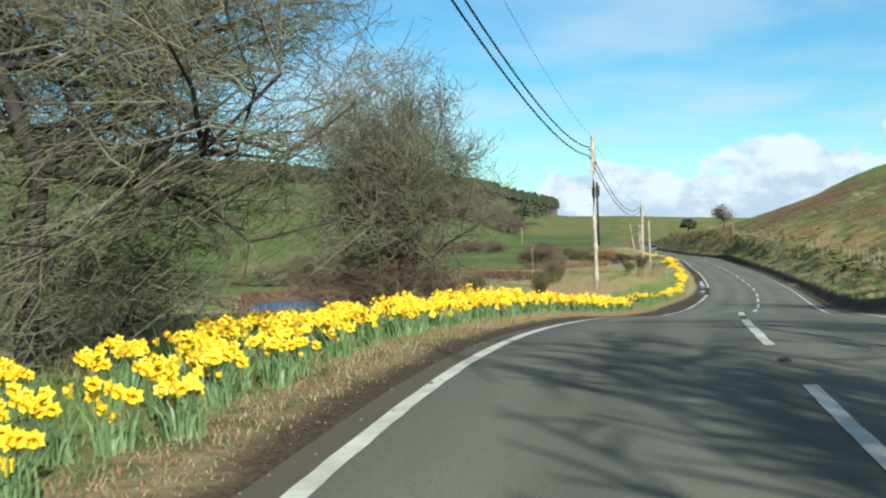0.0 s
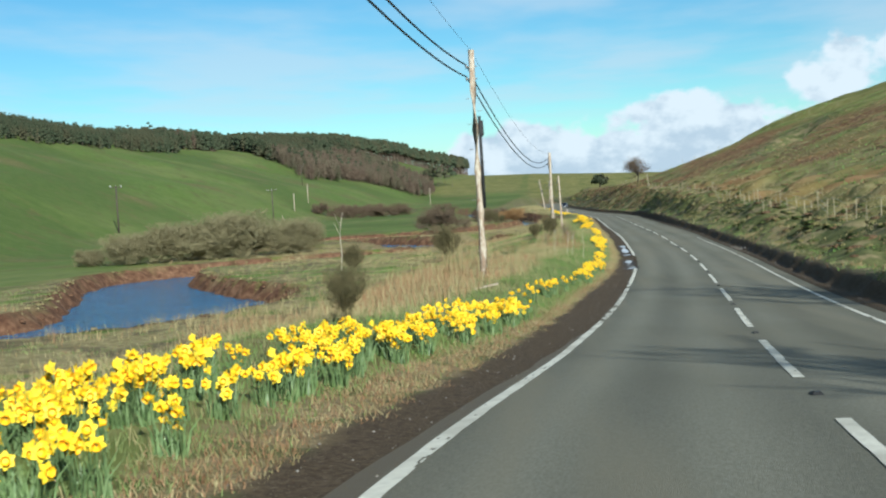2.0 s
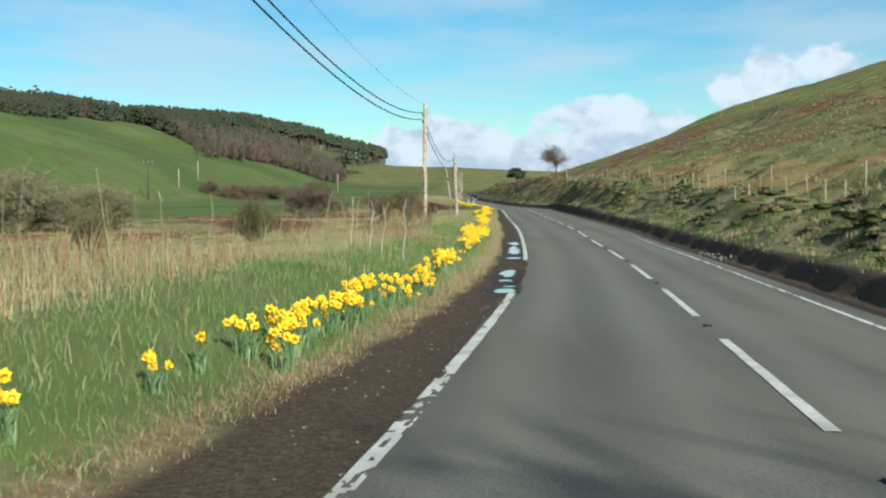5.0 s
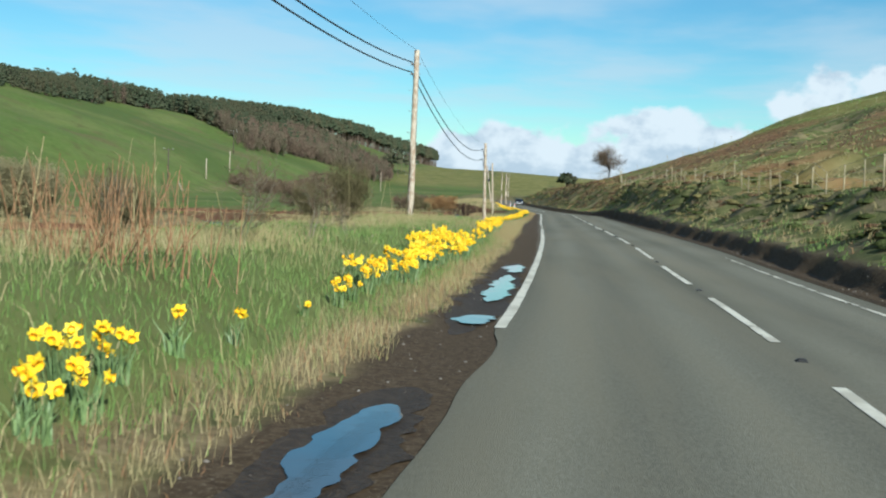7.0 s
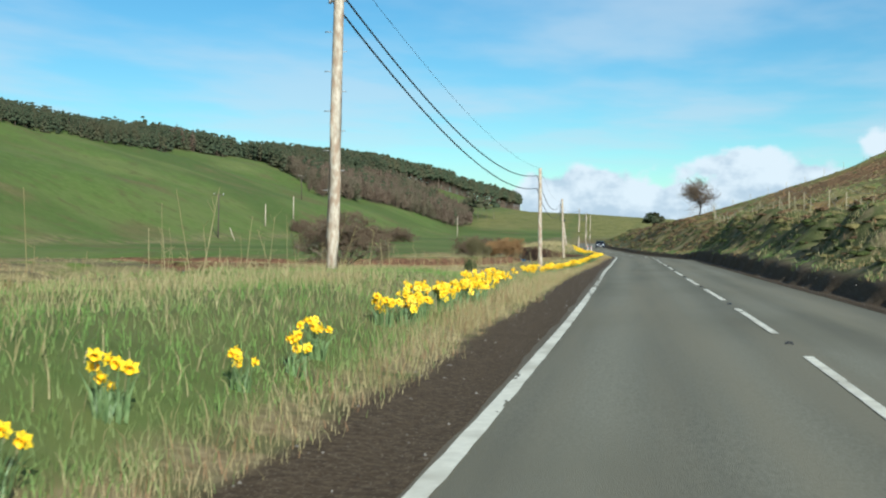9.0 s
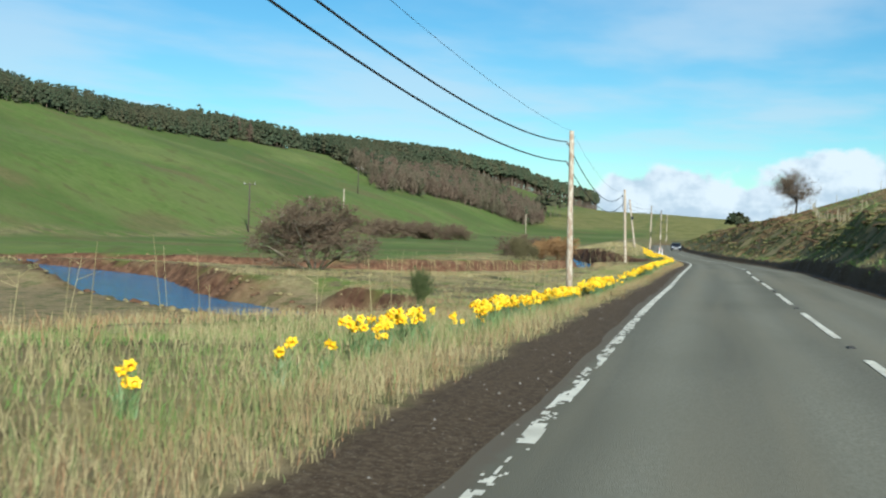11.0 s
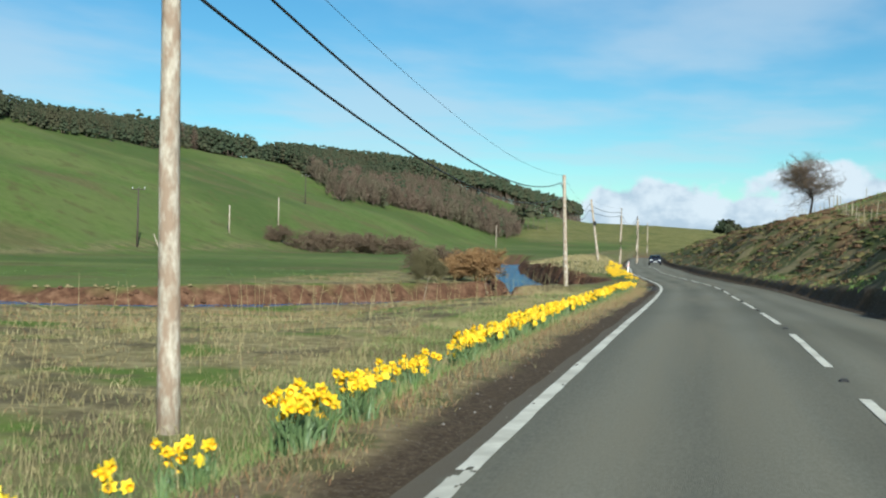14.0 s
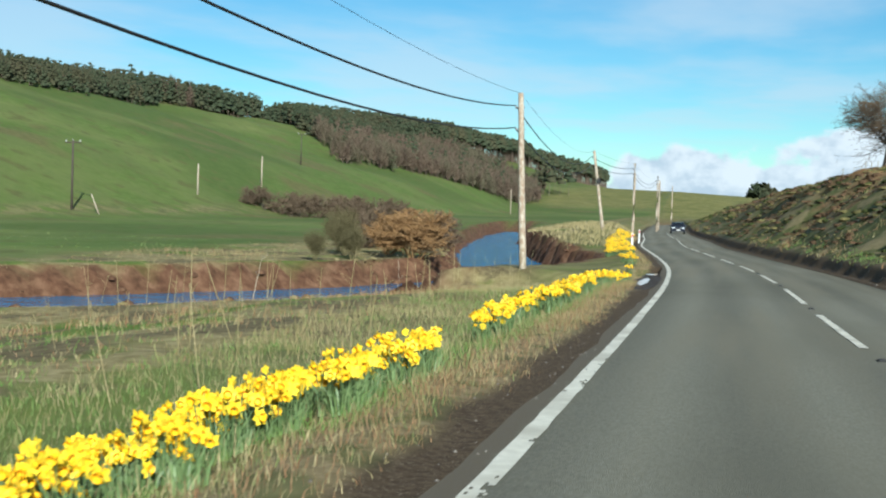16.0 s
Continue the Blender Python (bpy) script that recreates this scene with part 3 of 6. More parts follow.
def asphalt_material():
    """Aged asphalt: fine stone, broad stains, and paler strips where the wheels run."""
    m = shader("asphalt", [(0.125, 0.119, 0.086), (0.158, 0.150, 0.110), (0.192, 0.183, 0.137)], 45, 8, 0.9, 0.35, 130, (0.132, 0.124, 0.088), 0.30, spec=0.2, stretch=(1, 0.3, 1))
    nt = m.node_tree
    n, l = nt.nodes.new, nt.links.new
    p = nt.nodes["Principled BSDF"]
    src = p.inputs["Base Color"].links[0].from_socket
    at = n("ShaderNodeAttribute")
    at.attribute_name = "across"
    geo = n("ShaderNodeNewGeometry")
    mp = n("ShaderNodeMapping")
    mp.inputs["Scale"].default_value = (1.4, 0.06, 1)
    l(geo.outputs["Position"], mp.inputs["Vector"])
    t = n("ShaderNodeTexNoise")
    t.inputs["Scale"].default_value, t.inputs["Detail"].default_value = 1.6, 6.0
    l(mp.outputs[0], t.inputs["Vector"])
    add = n("ShaderNodeMath")
    add.operation, add.inputs[1].default_value = "MULTIPLY_ADD", 0.5
    l(t.outputs["Fac"], add.inputs[0])
    l(at.outputs["Fac"], add.inputs[2])
    r = n("ShaderNodeMapRange")
    r.inputs["From Min"].default_value, r.inputs["From Max"].default_value = 0.1, 1.3
    r.inputs["To Min"].default_value, r.inputs["To Max"].default_value = 0.76, 1.16
    l(add.outputs[0], r.inputs["Value"])
    hs = n("ShaderNodeHueSaturation")
    l(r.outputs["Result"], hs.inputs["Value"])
    l(src, hs.inputs["Color"])
    # mud washed over the margins, and brown wear between the wheel tracks
    fine = n("ShaderNodeTexNoise")
    fine.inputs["Scale"].default_value, fine.inputs["Detail"].default_value = 3.5, 8.0
    l(geo.outputs["Position"], fine.inputs["Vector"])
    margin = n("ShaderNodeAttribute")
    margin.attribute_name = "mud"
    both = n("ShaderNodeMath")
    both.operation = "ADD"
    l(fine.outputs["Fac"], both.inputs[0])
    l(margin.outputs["Fac"], both.inputs[1])
    cut = n("ShaderNodeMapRange")
    cut.inputs["From Min"].default_value, cut.inputs["From Max"].default_value, cut.inputs["To Max"].default_value = 0.75, 1.15, 0.85
    l(both.outputs[0], cut.inputs["Value"])
    mud = n("ShaderNodeMix")
    mud.data_type = "RGBA"
    mud.inputs["B"].default_value = (0.105, 0.084, 0.057, 1)
    l(cut.outputs["Result"], mud.inputs["Factor"])
    worn = n("ShaderNodeTexNoise")
    worn.inputs["Scale"].default_value, worn.inputs["Detail"].default_value = 0.9, 7.0
    l(mp.outputs[0], worn.inputs["Vector"])
    wear = n("ShaderNodeMapRange")
    wear.inputs["From Min"].default_value, wear.inputs["From Max"].default_value, wear.inputs["To Max"].default_value = 0.48, 0.66, 0.6
    l(worn.outputs["Fac"], wear.inputs["Value"])
    brown = n("ShaderNodeMix")
    brown.data_type = "RGBA"
    brown.inputs["B"].default_value = (0.185, 0.165, 0.112, 1)
    l(wear.outputs["Result"], brown.inputs["Factor"])
    l(hs.outputs["Color"], brown.inputs["A"])
    l(brown.outputs["Result"], mud.inputs["A"])
    l(mud.outputs["Result"], p.inputs["Base Color"])
    return m


asphalt = asphalt_material()
paint = shader("road_paint", [(0.55, 0.52, 0.42), (0.70, 0.67, 0.55)], 9, 6, 0.75, 0.3, 60, (0.46, 0.43, 0.34), 1.3)


def ribbon(y0, y1, o0, o1, lift, step=0.6, cols=2, ragged=False):
    ys = np.linspace(y0, y1, max(2, int((y1 - y0) / step) + 1))
    os = np.linspace(0, 1, cols) ** (1.7 if ragged else 1.0)
    y2, t2 = np.meshgrid(ys, os, indexing="ij")
    lo = o0 + 0 * y2
    if ragged:
        inset = pick(y2, (10, -0.10), (30, -0.06), (42, 0.12), (70, 0.14), (72, 0.30), (83, 0.30), (85, 0.14), (100, 0.14), (112, 0.04), (150, 0.0), (230, -0.03))
        lo = lo + inset + 0.05 * bumps(y2 * 0 + 3, y2, 1.9, 1) + 0.02 * bumps(y2 * 0 + 3, y2, 0.6, 2)
    o2 = lo + (o1 - lo) * t2
    return o2 + road_x(y2), y2, road_z(y2) + camber(o2) + lift


def build_road():
    me = sheet("road", *ribbon(-120, 420, -0.22, ROAD_EDGE + 0.15, 0.0, 0.35, 30, True), [asphalt])
    o = np.array([v.co.x - float(road_x(v.co.y)) for v in me.vertices])
    tracks = sum(np.exp(-((o - c) / 0.38) ** 2) for c in (0.75, 2.05, 3.35, 4.6))
    me.attributes.new("across", "FLOAT", "POINT").data.foreach_set("value", np.clip(tracks, 0, 1).astype(np.float32))
    me.attributes.new("mud", "FLOAT", "POINT").data.foreach_set("value", np.clip(smooth(0.10, -0.24, o) + 0.5 * smooth(ROAD_EDGE - 0.3, ROAD_EDGE + 0.1, o), 0, 1).astype(np.float32))
    return tagged(new("road", me), "grey asphalt two-lane country road, worn and dry", "road", kind="structure")


road_ob = build_road()


def worn_line(name, y0, y1, o0, o1, wear, label, step=0.06, cols=8):
    """A painted line of small flakes, some of which are gone; wear(y) from 0 to 1."""
    ys = np.arange(y0, y1, step)
    os = np.linspace(o0, o1, cols)
    y2, o2 = np.meshgrid(ys, os, indexing="ij")
    o2 = o2 + 0.006 * bumps(o2 * 3, y2, 0.35, 2)
    v = np.stack([(o2 + road_x(y2)).ravel(), y2.ravel(), (road_z(y2) + camber(o2) + 0.006).ravel()], 1)
    i = np.arange(len(ys) * cols).reshape(len(ys), cols)
    yc, oc = y2[:-1, :-1], o2[:-1, :-1]
    gone = 0.5 + 0.40 * bumps(oc * 5, yc, 0.7, 1) + 0.38 * bumps(oc * 4, yc, 0.16, 6) + 0.16 * bumps(oc * 3, yc, 0.07, 4)
    edge = 0.09 * (np.abs(oc - (o0 + o1) / 2 + (o1 - o0) / (2 * cols)) > (o1 - o0) * 0.3)
    keep = gone > wear(yc) - 0.12 + edge * 0.5
    f = np.stack([i[:-1, :-1][keep], i[:-1, 1:][keep], i[1:, 1:][keep], i[1:, :-1][keep]], 1)
    return part(name, mesh_from(name, v, f, [paint]), road_ob, label)


def build_lines():
    # the left edge line is drowned and broken where the puddles lie
    worn = "white painted edge line, flaked and worn away in places"
    left = lambda y: pick(y, (-60, 0.08), (40, 0.10), (44, 0.54), (49, 0.60), (52, 0.2), (58, 0.35), (64, 0.2), (70, 0.3), (71.5, 0.6), (84.5, 0.06), (118, 0.08), (123, 0.35), (128, 0.52), (141.5, 0.58), (143, 0.1), (156, 0.1), (157.5, 0.5), (165.5, 0.5), (167, 0.08), (330, 0.06))
    worn_line("edge_line", -5, 71.8, -0.065, 0.07, left, worn)
    worn_line("edge_line", 84.4, 240, -0.065, 0.07, left, worn)
    part("edge_line", sheet("edge_line", *ribbon(240, 330, -0.06, 0.075, 0.006), [paint]), road_ob, worn)
    worn_line("edge_line", 10, 107, RIGHT_LINE - 0.10, RIGHT_LINE, lambda y: pick(y, (10, 0.16), (60, 0.2), (80, 0.4), (100, 0.5), (107, 1.1)), worn, 0.12, 5)
    y = 2.41 * 9 / 8.2 - 9 * 2
    while y < 330:
        if y < 230:
            worn_line("centre_dash", y, y + 6, LANE - 0.055, LANE + 0.055, lambda q: 0.02 + 0 * q, "white painted centre dash", 0.10, 6)
        else:
            part("centre_dash", sheet("centre_dash", *ribbon(y, y + 6, LANE - 0.06, LANE + 0.06, 0.006), [paint]), road_ob, "white painted centre dash")
        y += 9.0


build_lines()
# the upper sky's blue reflection is partly painted into the river's base colour
water_mat = shader("river_water", [(0.010, 0.085, 0.185), (0.022, 0.135, 0.26)], 0.4, 3, 0.12, 1.0, 1.3, spec=0.45, bump_dist=0.5)
puddle_mat = shader("puddle_water", [(0.03, 0.035, 0.035), (0.04, 0.04, 0.036)], 0.6, 3, 0.03, 0.15, 3.0, spec=0.5, bump_dist=0.01)


def build_water():
    xs, ys = np.meshgrid(np.linspace(-115, 6, 60), np.linspace(20, 430, 160))
    me = sheet("river", xs, ys, np.full(xs.shape, WATER), [water_mat])
    tagged(new("river", me), "meandering blue river with rippled water", "river", kind="structure")


build_water()



# ---- growing things: arrays of vertices, triangles and material numbers ----
def tri_mesh(name, v, f, mats, which=None, smooth_shade=False):
    me = bpy.data.meshes.new(name)
    v, f = np.asarray(v, np.float32), np.asarray(f, np.int32)
    me.vertices.add(len(v))
    me.vertices.foreach_set("co", v.ravel())
    me.loops.add(f.size)
    me.loops.foreach_set("vertex_index", f.ravel())
    me.polygons.add(len(f))
    me.polygons.foreach_set("loop_start", np.arange(0, f.size, 3, dtype=np.int32))
    for m in mats:
        me.materials.append(m)
    if which is not None:
        me.polygons.foreach_set("material_index", np.asarray(which, np.int32))
    if smooth_shade:
        me.polygons.foreach_set("use_smooth", np.ones(len(f), bool))
    me.update(calc_edges=True)
    return me


def joined(pieces):
    vs, fs, ms, k = [], [], [], 0
    for v, f, m in pieces:
        vs.append(v)
        fs.append(np.asarray(f) + k)
        ms.append(np.full(len(f), m) if np.isscalar(m) else m)
        k += len(v)
    return np.concatenate(vs), np.concatenate(fs), np.concatenate(ms)


def blades(x, y, z, height, width, lean, rng, bend=0.5):
    """Grass blades: five vertices and three triangles each."""
    n = len(x)
    a = rng.uniform(0, 2 * np.pi, n)
    w = np.stack([np.cos(a), np.sin(a), np.zeros(n)], 1) * (width / 2)[:, None]
    la = rng.uniform(0, 2 * np.pi, n)
    d = np.stack([np.cos(la), np.sin(la), np.zeros(n)], 1) * (lean * height)[:, None]
    p = np.stack([x, y, z], 1)
    up = np.stack([np.zeros(n), np.zeros(n), height], 1)
    mid = p + up * 0.55 + d * (0.55 * (1 - bend))
    v = np.stack([p - w, p + w, mid - w * 0.75, mid + w * 0.75, p + up * np.sqrt(np.clip(1 - lean**2 * 0.5, 0.2, 1))[:, None] + d], 1).reshape(-1, 3)
    k = (np.arange(n) * 5)[:, None]
    f = np.concatenate([k + [0, 1, 3], k + [0, 3, 2], k + [2, 3, 4]], 1).reshape(-1, 3)
    return v, f


def scatter(y0, y1, o0, o1, density, rng):
    n = int((y1 - y0) * (o1 - o0) * density)
    y = rng.uniform(y0, y1, n)
    o = rng.uniform(o0, o1, n)
    return o, y


def patches(x, y, s, seed):
    return 0.95 * bumps(x, y, s * 1.3, seed) + 0.55 * bumps(x, y, s * 0.5, seed + 4)


green_blade = shader("green_grass", [(0.068, 0.128, 0.028), (0.118, 0.20, 0.046), (0.185, 0.26, 0.075)], 22, 3, 0.7, spec=0.2, big=(0.165, 0.20, 0.07), big_scale=0.5)
straw_blade = shader("straw_grass", [(0.18, 0.145, 0.07), (0.30, 0.25, 0.125), (0.42, 0.36, 0.195)], 22, 3, 0.75, spec=0.2, big=(0.235, 0.20, 0.088), big_scale=0.6)
rust_blade = shader("rust_grass", [(0.15, 0.075, 0.04), (0.25, 0.14, 0.07), (0.34, 0.22, 0.12)], 18, 3, 0.8, spec=0.2)


heath_blade = shader("dark_tussock", [(0.04, 0.052, 0.018), (0.07, 0.085, 0.028), (0.115, 0.125, 0.048)], 14, 3, 0.8, spec=0.15)


def tussocks(oc, yc, n, spread, rng):
    """n spots round each centre."""
    size = spread * rng.uniform(0.5, 1.3, len(oc))
    o = np.repeat(oc, n) + rng.normal(0, 1, len(oc) * n) * np.repeat(size, n) * 0.6
    y = np.repeat(yc, n) + rng.normal(0, 1, len(oc) * n) * np.repeat(size, n) * 0.6
    return o, y


def grass(name, label, spots, mat, rng):
    """spots: rows of offset, y, height, width, lean."""
    o, y, h, w, ln = spots
    x = o + road_x(y)
    z = ground_z(x, y) - 0.015
    keep = river_gap(x, y) > river_half(y) + 0.5
    keep &= z > WATER + 0.15
    keep &= gravel_bar(x, y) < 0.4
    v, f = blades(x[keep], y[keep], z[keep], h[keep], w[keep], ln[keep], rng)
    return tagged(new(name, tri_mesh(name, v, f, [mat])), label, "grass", kind="stuff")


def build_bank_turf():
    """Slumped sods and overhanging tufts along the river's cut banks."""
    rng = np.random.default_rng(57)
    earth, turf = [], []
    for a, c in zip(RIVER_LINE[:-1], RIVER_LINE[1:]):
        length = math.hypot(*(c - a))
        if not 60 < a[1] < 262:
            continue
        d = (c - a) / length
        for side in (-1, 1):
            for _ in range(int(length * 5)):
                m = a + (c - a) * rng.uniform()
                gap = float(river_half(m[1])) + rng.uniform(0.1, 1.25)
                x, y = m[0] - side * d[1] * gap, m[1] + side * d[0] * gap
                if x > -4.2 or abs(float(river_gap(x, y)) - gap) > 0.5:
                    continue
                z = ground_at(x, y)
                low = gap < float(river_half(m[1])) + 0.55
                r = rng.uniform(0.09, 0.24) if low else rng.uniform(0.07, 0.17)
                if rng.uniform() > (0.35 if low else 0.16) + 0.5 * float(bumps(x, y, 3.0, 4)):
                    continue
                (earth if low else turf).append((*lump(rng, np.array((x, y, max(z, WATER - 0.1) + (0.02 if low else 0.06))), r, rng.uniform(0.4, 0.75)), 0))
    v, f, m = joined(earth)
    tagged(new("slumped_earth", tri_mesh("slumped_earth", v, f, [bank_earth], None, True)), "slumped red-brown clods at the foot of the river bank", "earth", kind="stuff")
    v, f, m = joined(turf)
    tagged(new("bank_turf", tri_mesh("bank_turf", v, f, [bank_sod], None, True)), "tan overhanging turf along the top of the river bank", "turf", kind="stuff")


bank_earth = shader("bank_earth", [(0.055, 0.03, 0.018), (0.11, 0.06, 0.035), (0.17, 0.10, 0.058)], 5, 7, 0.95, 0.8, 12, spec=0.1, bump_dist=0.08)
bank_sod = shader("bank_sod", [(0.14, 0.11, 0.05), (0.24, 0.195, 0.095), (0.34, 0.28, 0.15)], 6, 7, 0.95, 0.9, 16, (0.20, 0.165, 0.075), 0.5, spec=0.1, bump_dist=0.1)


def build_verge_grass():
    rng = np.random.default_rng(5)
    green, straw, rust, heather = [], [], [], []

    def add(where, o, y, h, w, ln):
        where.append(np.stack([o, y, h, w, ln]))

    # the dry fringe along the dirt: low and matted at first, tall straw later
    for y0, y1, d in ((2, 60, 950), (60, 110, 620), (110, 226, 640), (226, 300, 120)):
        o, y = scatter(y0, y1, -2.3, -0.4, d, rng)
        past = -o - dirt_edge(y)
        wide = fringe_width(y)
        ragged = past + 0.14 * bumps(o, y, 0.7, 3) + 0.07 * bumps(o, y, 0.25, 5)
        keep = rng.uniform(0, 1, len(o)) < smooth(-0.10, 0.16, ragged) * smooth(wide + 0.25, wide - 0.1, past) * (0.5 + 0.5 * smooth(-0.5, 0.4, patches(o, y, 2.3, 1)))
        o, y, past, wide = o[keep], y[keep], past[keep], wide[keep]
        tall = pick(y, (0, 0.075), (40, 0.085), (60, 0.10), (72, 0.18), (105, 0.17), (118, 0.25), (138, 0.22), (147, 0.14), (160, 0.10), (185, 0.12), (226, 0.16))
        dry = rng.uniform(0, 1, len(o)) < np.clip(1.02 - 0.55 * smooth(0.55, 1.1, past / wide) + 0.22 * patches(o, y, 2.2, 2), 0.15, 0.95)
        h = tall * rng.uniform(0.4, 1.4, len(o)) * (0.6 + 0.4 * smooth(0.0, 0.25, past))
        w = rng.uniform(0.003, 0.0065, len(o)) * (1 + (y > 226)) * pick(y, (0, 1.6), (50, 1.5), (66, 1.0))
        ln = rng.uniform(0.05, 0.7, len(o)) + pick(y, (0, 0.45), (58, 0.35), (72, 0.05), (138, 0.05), (148, 0.28), (226, 0.25))
        browner = rng.uniform(0, 1, len(o)) < pick(y, (0, 0.50), (60, 0.45), (75, 0.25), (112, 0.16), (150, 0.2), (162, 0.45), (226, 0.4))
        for where, k in ((straw, dry & ~browner), (rust, dry & browner), (green, ~dry)):
            add(where, o[k], y[k], h[k], w[k], np.clip(ln[k], 0.05, 1.05))
    # the green verge among the daffodils
    o, y = scatter(2, 226, -6.0, -1.0, 210, rng)
    inner = -o - dirt_edge(y) - 0.75 * fringe_width(y)
    keep = rng.uniform(0, 1, len(o)) < 0.92 * smooth(-0.15, 0.25, inner + 0.15 * bumps(o, y, 0.9, 2))
    o, y = o[keep], y[keep]
    strawy = smooth(3.0, 4.2, -o) * pick(y, (30, 0.0), (40, 0.5), (64, 0.5), (74, 0.36), (104, 0.16)) + smooth(3.4, 2.4, -o) * pick(y, (0, 0.0), (104, 0.0), (116, 0.34), (138, 0.40), (147, 0.14), (158, 0.06), (185, 0.12), (226, 0.2))
    dry = rng.uniform(0, 1, len(o)) < np.clip(0.06 + strawy + 0.28 * smooth(2.8, 5.0, -o) * pick(y, (104, 1), (116, 0.3), (140, 0.3), (150, 1)) + 0.40 * patches(o, y, 2.6, 6) * smooth(1.7, 3.2, -o), 0.03, 0.9)
    h = np.where(dry, rng.uniform(0.10, 0.34, len(o)), rng.uniform(0.06, 0.19, len(o))) * pick(y, (0, 0.8), (60, 0.9), (75, 0.95), (140, 1.0), (150, 0.8), (226, 0.85))
    w = rng.uniform(0.004, 0.010, len(o))
    ln = rng.uniform(0.15, 0.85, len(o))
    add(straw, o[dry], y[dry], h[dry], w[dry], ln[dry])
    add(green, o[~dry], y[~dry], h[~dry], w[~dry], ln[~dry])
    # rough pasture down to the river
    oc, yc = scatter(40, 262, -46, -5, 1.2, rng)
    on, yn = scatter(90, 250, -22, -5, 2.4, rng)
    o, y = tussocks(np.concatenate([oc, on]), np.concatenate([yc, yn]), 13, 0.26, rng)
    o2, y2 = scatter(8, 262, -40, -5, 7, rng)
    o, y = np.concatenate([o, o2]), np.concatenate([y, y2])
    x = o + road_x(y)
    pt = patches(x, y, 5.5, 2)
    dry = rng.uniform(0, 1, len(o)) < np.clip(0.42 + 0.24 * smooth(118, 135, y) - 0.45 * smooth(12, 7, -o) * smooth(110, 118, y) * smooth(146, 138, y) + 0.30 * smooth(8, 14, -o) * smooth(128, 150, y) + 0.45 * smooth(36, 42, y) * smooth(76, 68, y) + 0.75 * pt, 0.04, 0.95)
    keep = rng.uniform(0, 1, len(o)) < pick(-o, (5, 1.0), (14, 0.8), (46, 0.42)) * pick(y, (155, 1.0), (168, 0.6), (262, 0.6))
    rough = (0.5 + 0.75 * smooth(-0.3, 0.8, patches(x, y, 6, 9))) * pick(y, (155, 1.0), (168, 0.62), (262, 0.62))
    h = np.where(dry, rng.uniform(0.22, 0.58, len(o)) * rough, rng.uniform(0.05, 0.16, len(o)))
    h = h * np.where(y > 185, 0.22 + 0.78 * smooth(6, 16, river_gap(x, y)), 1.0)
    w = rng.uniform(0.009, 0.019, len(o)) * pick(-o, (5, 0.8), (40, 1.7))
    ln = rng.uniform(0.1, 0.7, len(o)) + pick(y, (155, 0.0), (168, 0.3))
    reddish = (rng.uniform(0, 1, len(o)) < np.clip(0.30 + 0.35 * patches(x, y, 11, 5), 0.05, 0.7)) & dry
    field = cover_weights(x, y)[0] > 0.5
    keep &= ~(field & dry)
    for where, k in ((straw, dry & ~reddish & keep), (rust, reddish & keep), (green, ~dry & keep)):
        add(where, o[k], y[k], h[k], w[k], ln[k])
    o, y = scatter(262, 330, -14, -1, 4, rng)
    add(straw, o, y, rng.uniform(0.2, 0.5, len(o)), rng.uniform(0.05, 0.09, len(o)), rng.uniform(0.1, 0.7, len(o)))
    # tall clumps of reed by the river bend
    o, y = scatter(39, 80, -18, -3.4, 31, rng)
    x = o + road_x(y)
    k = (patches(x, y, 4.2, 8) > -0.35 + 0.5 * smooth(66, 74, y)) & (-o > 3.4 + 2.2 * smooth(64, 74, y) + 0.6 * bumps(x, y, 2.0, 2)) & (-o < pick(y, (39, 5.0), (45, 6.5), (52, 10), (60, 18)))
    o, y = o[k], y[k]
    reddish = rng.uniform(0, 1, len(o)) < np.clip(0.45 + 0.4 * patches(o, y, 3.0, 7), 0.1, 0.9)
    h, w, ln = rng.uniform(0.3, 0.85, len(o)) * (0.6 + 0.4 * smooth(3.4, 6.0, -o)), rng.uniform(0.009, 0.018, len(o)), rng.uniform(0.05, 0.40, len(o))
    add(rust, o[reddish], y[reddish], h[reddish], w[reddish], ln[reddish])
    add(straw, o[~reddish], y[~reddish], h[~reddish], w[~reddish], ln[~reddish])
    # the bank and hillside across the road
    oc, yc = scatter(28, 262, ROAD_EDGE + 0.8, ROAD_EDGE + 9.5, 2.1, rng)
    o, y = tussocks(oc, yc, 22, 0.34, rng)
    o = np.maximum(o, ROAD_EDGE + 0.7)
    x = o + road_x(y)
    dry = rng.uniform(0, 1, len(o)) < np.clip(0.30 + 0.07 * (o - ROAD_EDGE - 2) + 0.6 * patches(x, y, 1.6, 3), 0.03, 0.85)
    h = np.where(dry, rng.uniform(0.08, 0.30, len(o)), rng.uniform(0.05, 0.18, len(o)))
    w = rng.uniform(0.010, 0.026, len(o))
    ln = rng.uniform(0.35, 1.05, len(o))
    dark = ~dry & (patches(x, y, 2.2, 11) > -0.5 + 0.7 * (o < ROAD_EDGE + 1.8))
    late = smooth(198, 212, y) * (o > ROAD_EDGE + 1.6)
    gone = rng.uniform(0, 1, len(o)) < late * np.where(dry, 0.65, 0.92)
    dry, dark, h = dry & ~gone, dark & ~gone, np.where(gone, 0.02, h)
    red = dry & (rng.uniform(0, 1, len(o)) < np.clip(0.15 + 0.55 * smooth(195, 220, y) + 0.3 * patches(x, y, 6, 4), 0.05, 0.9))
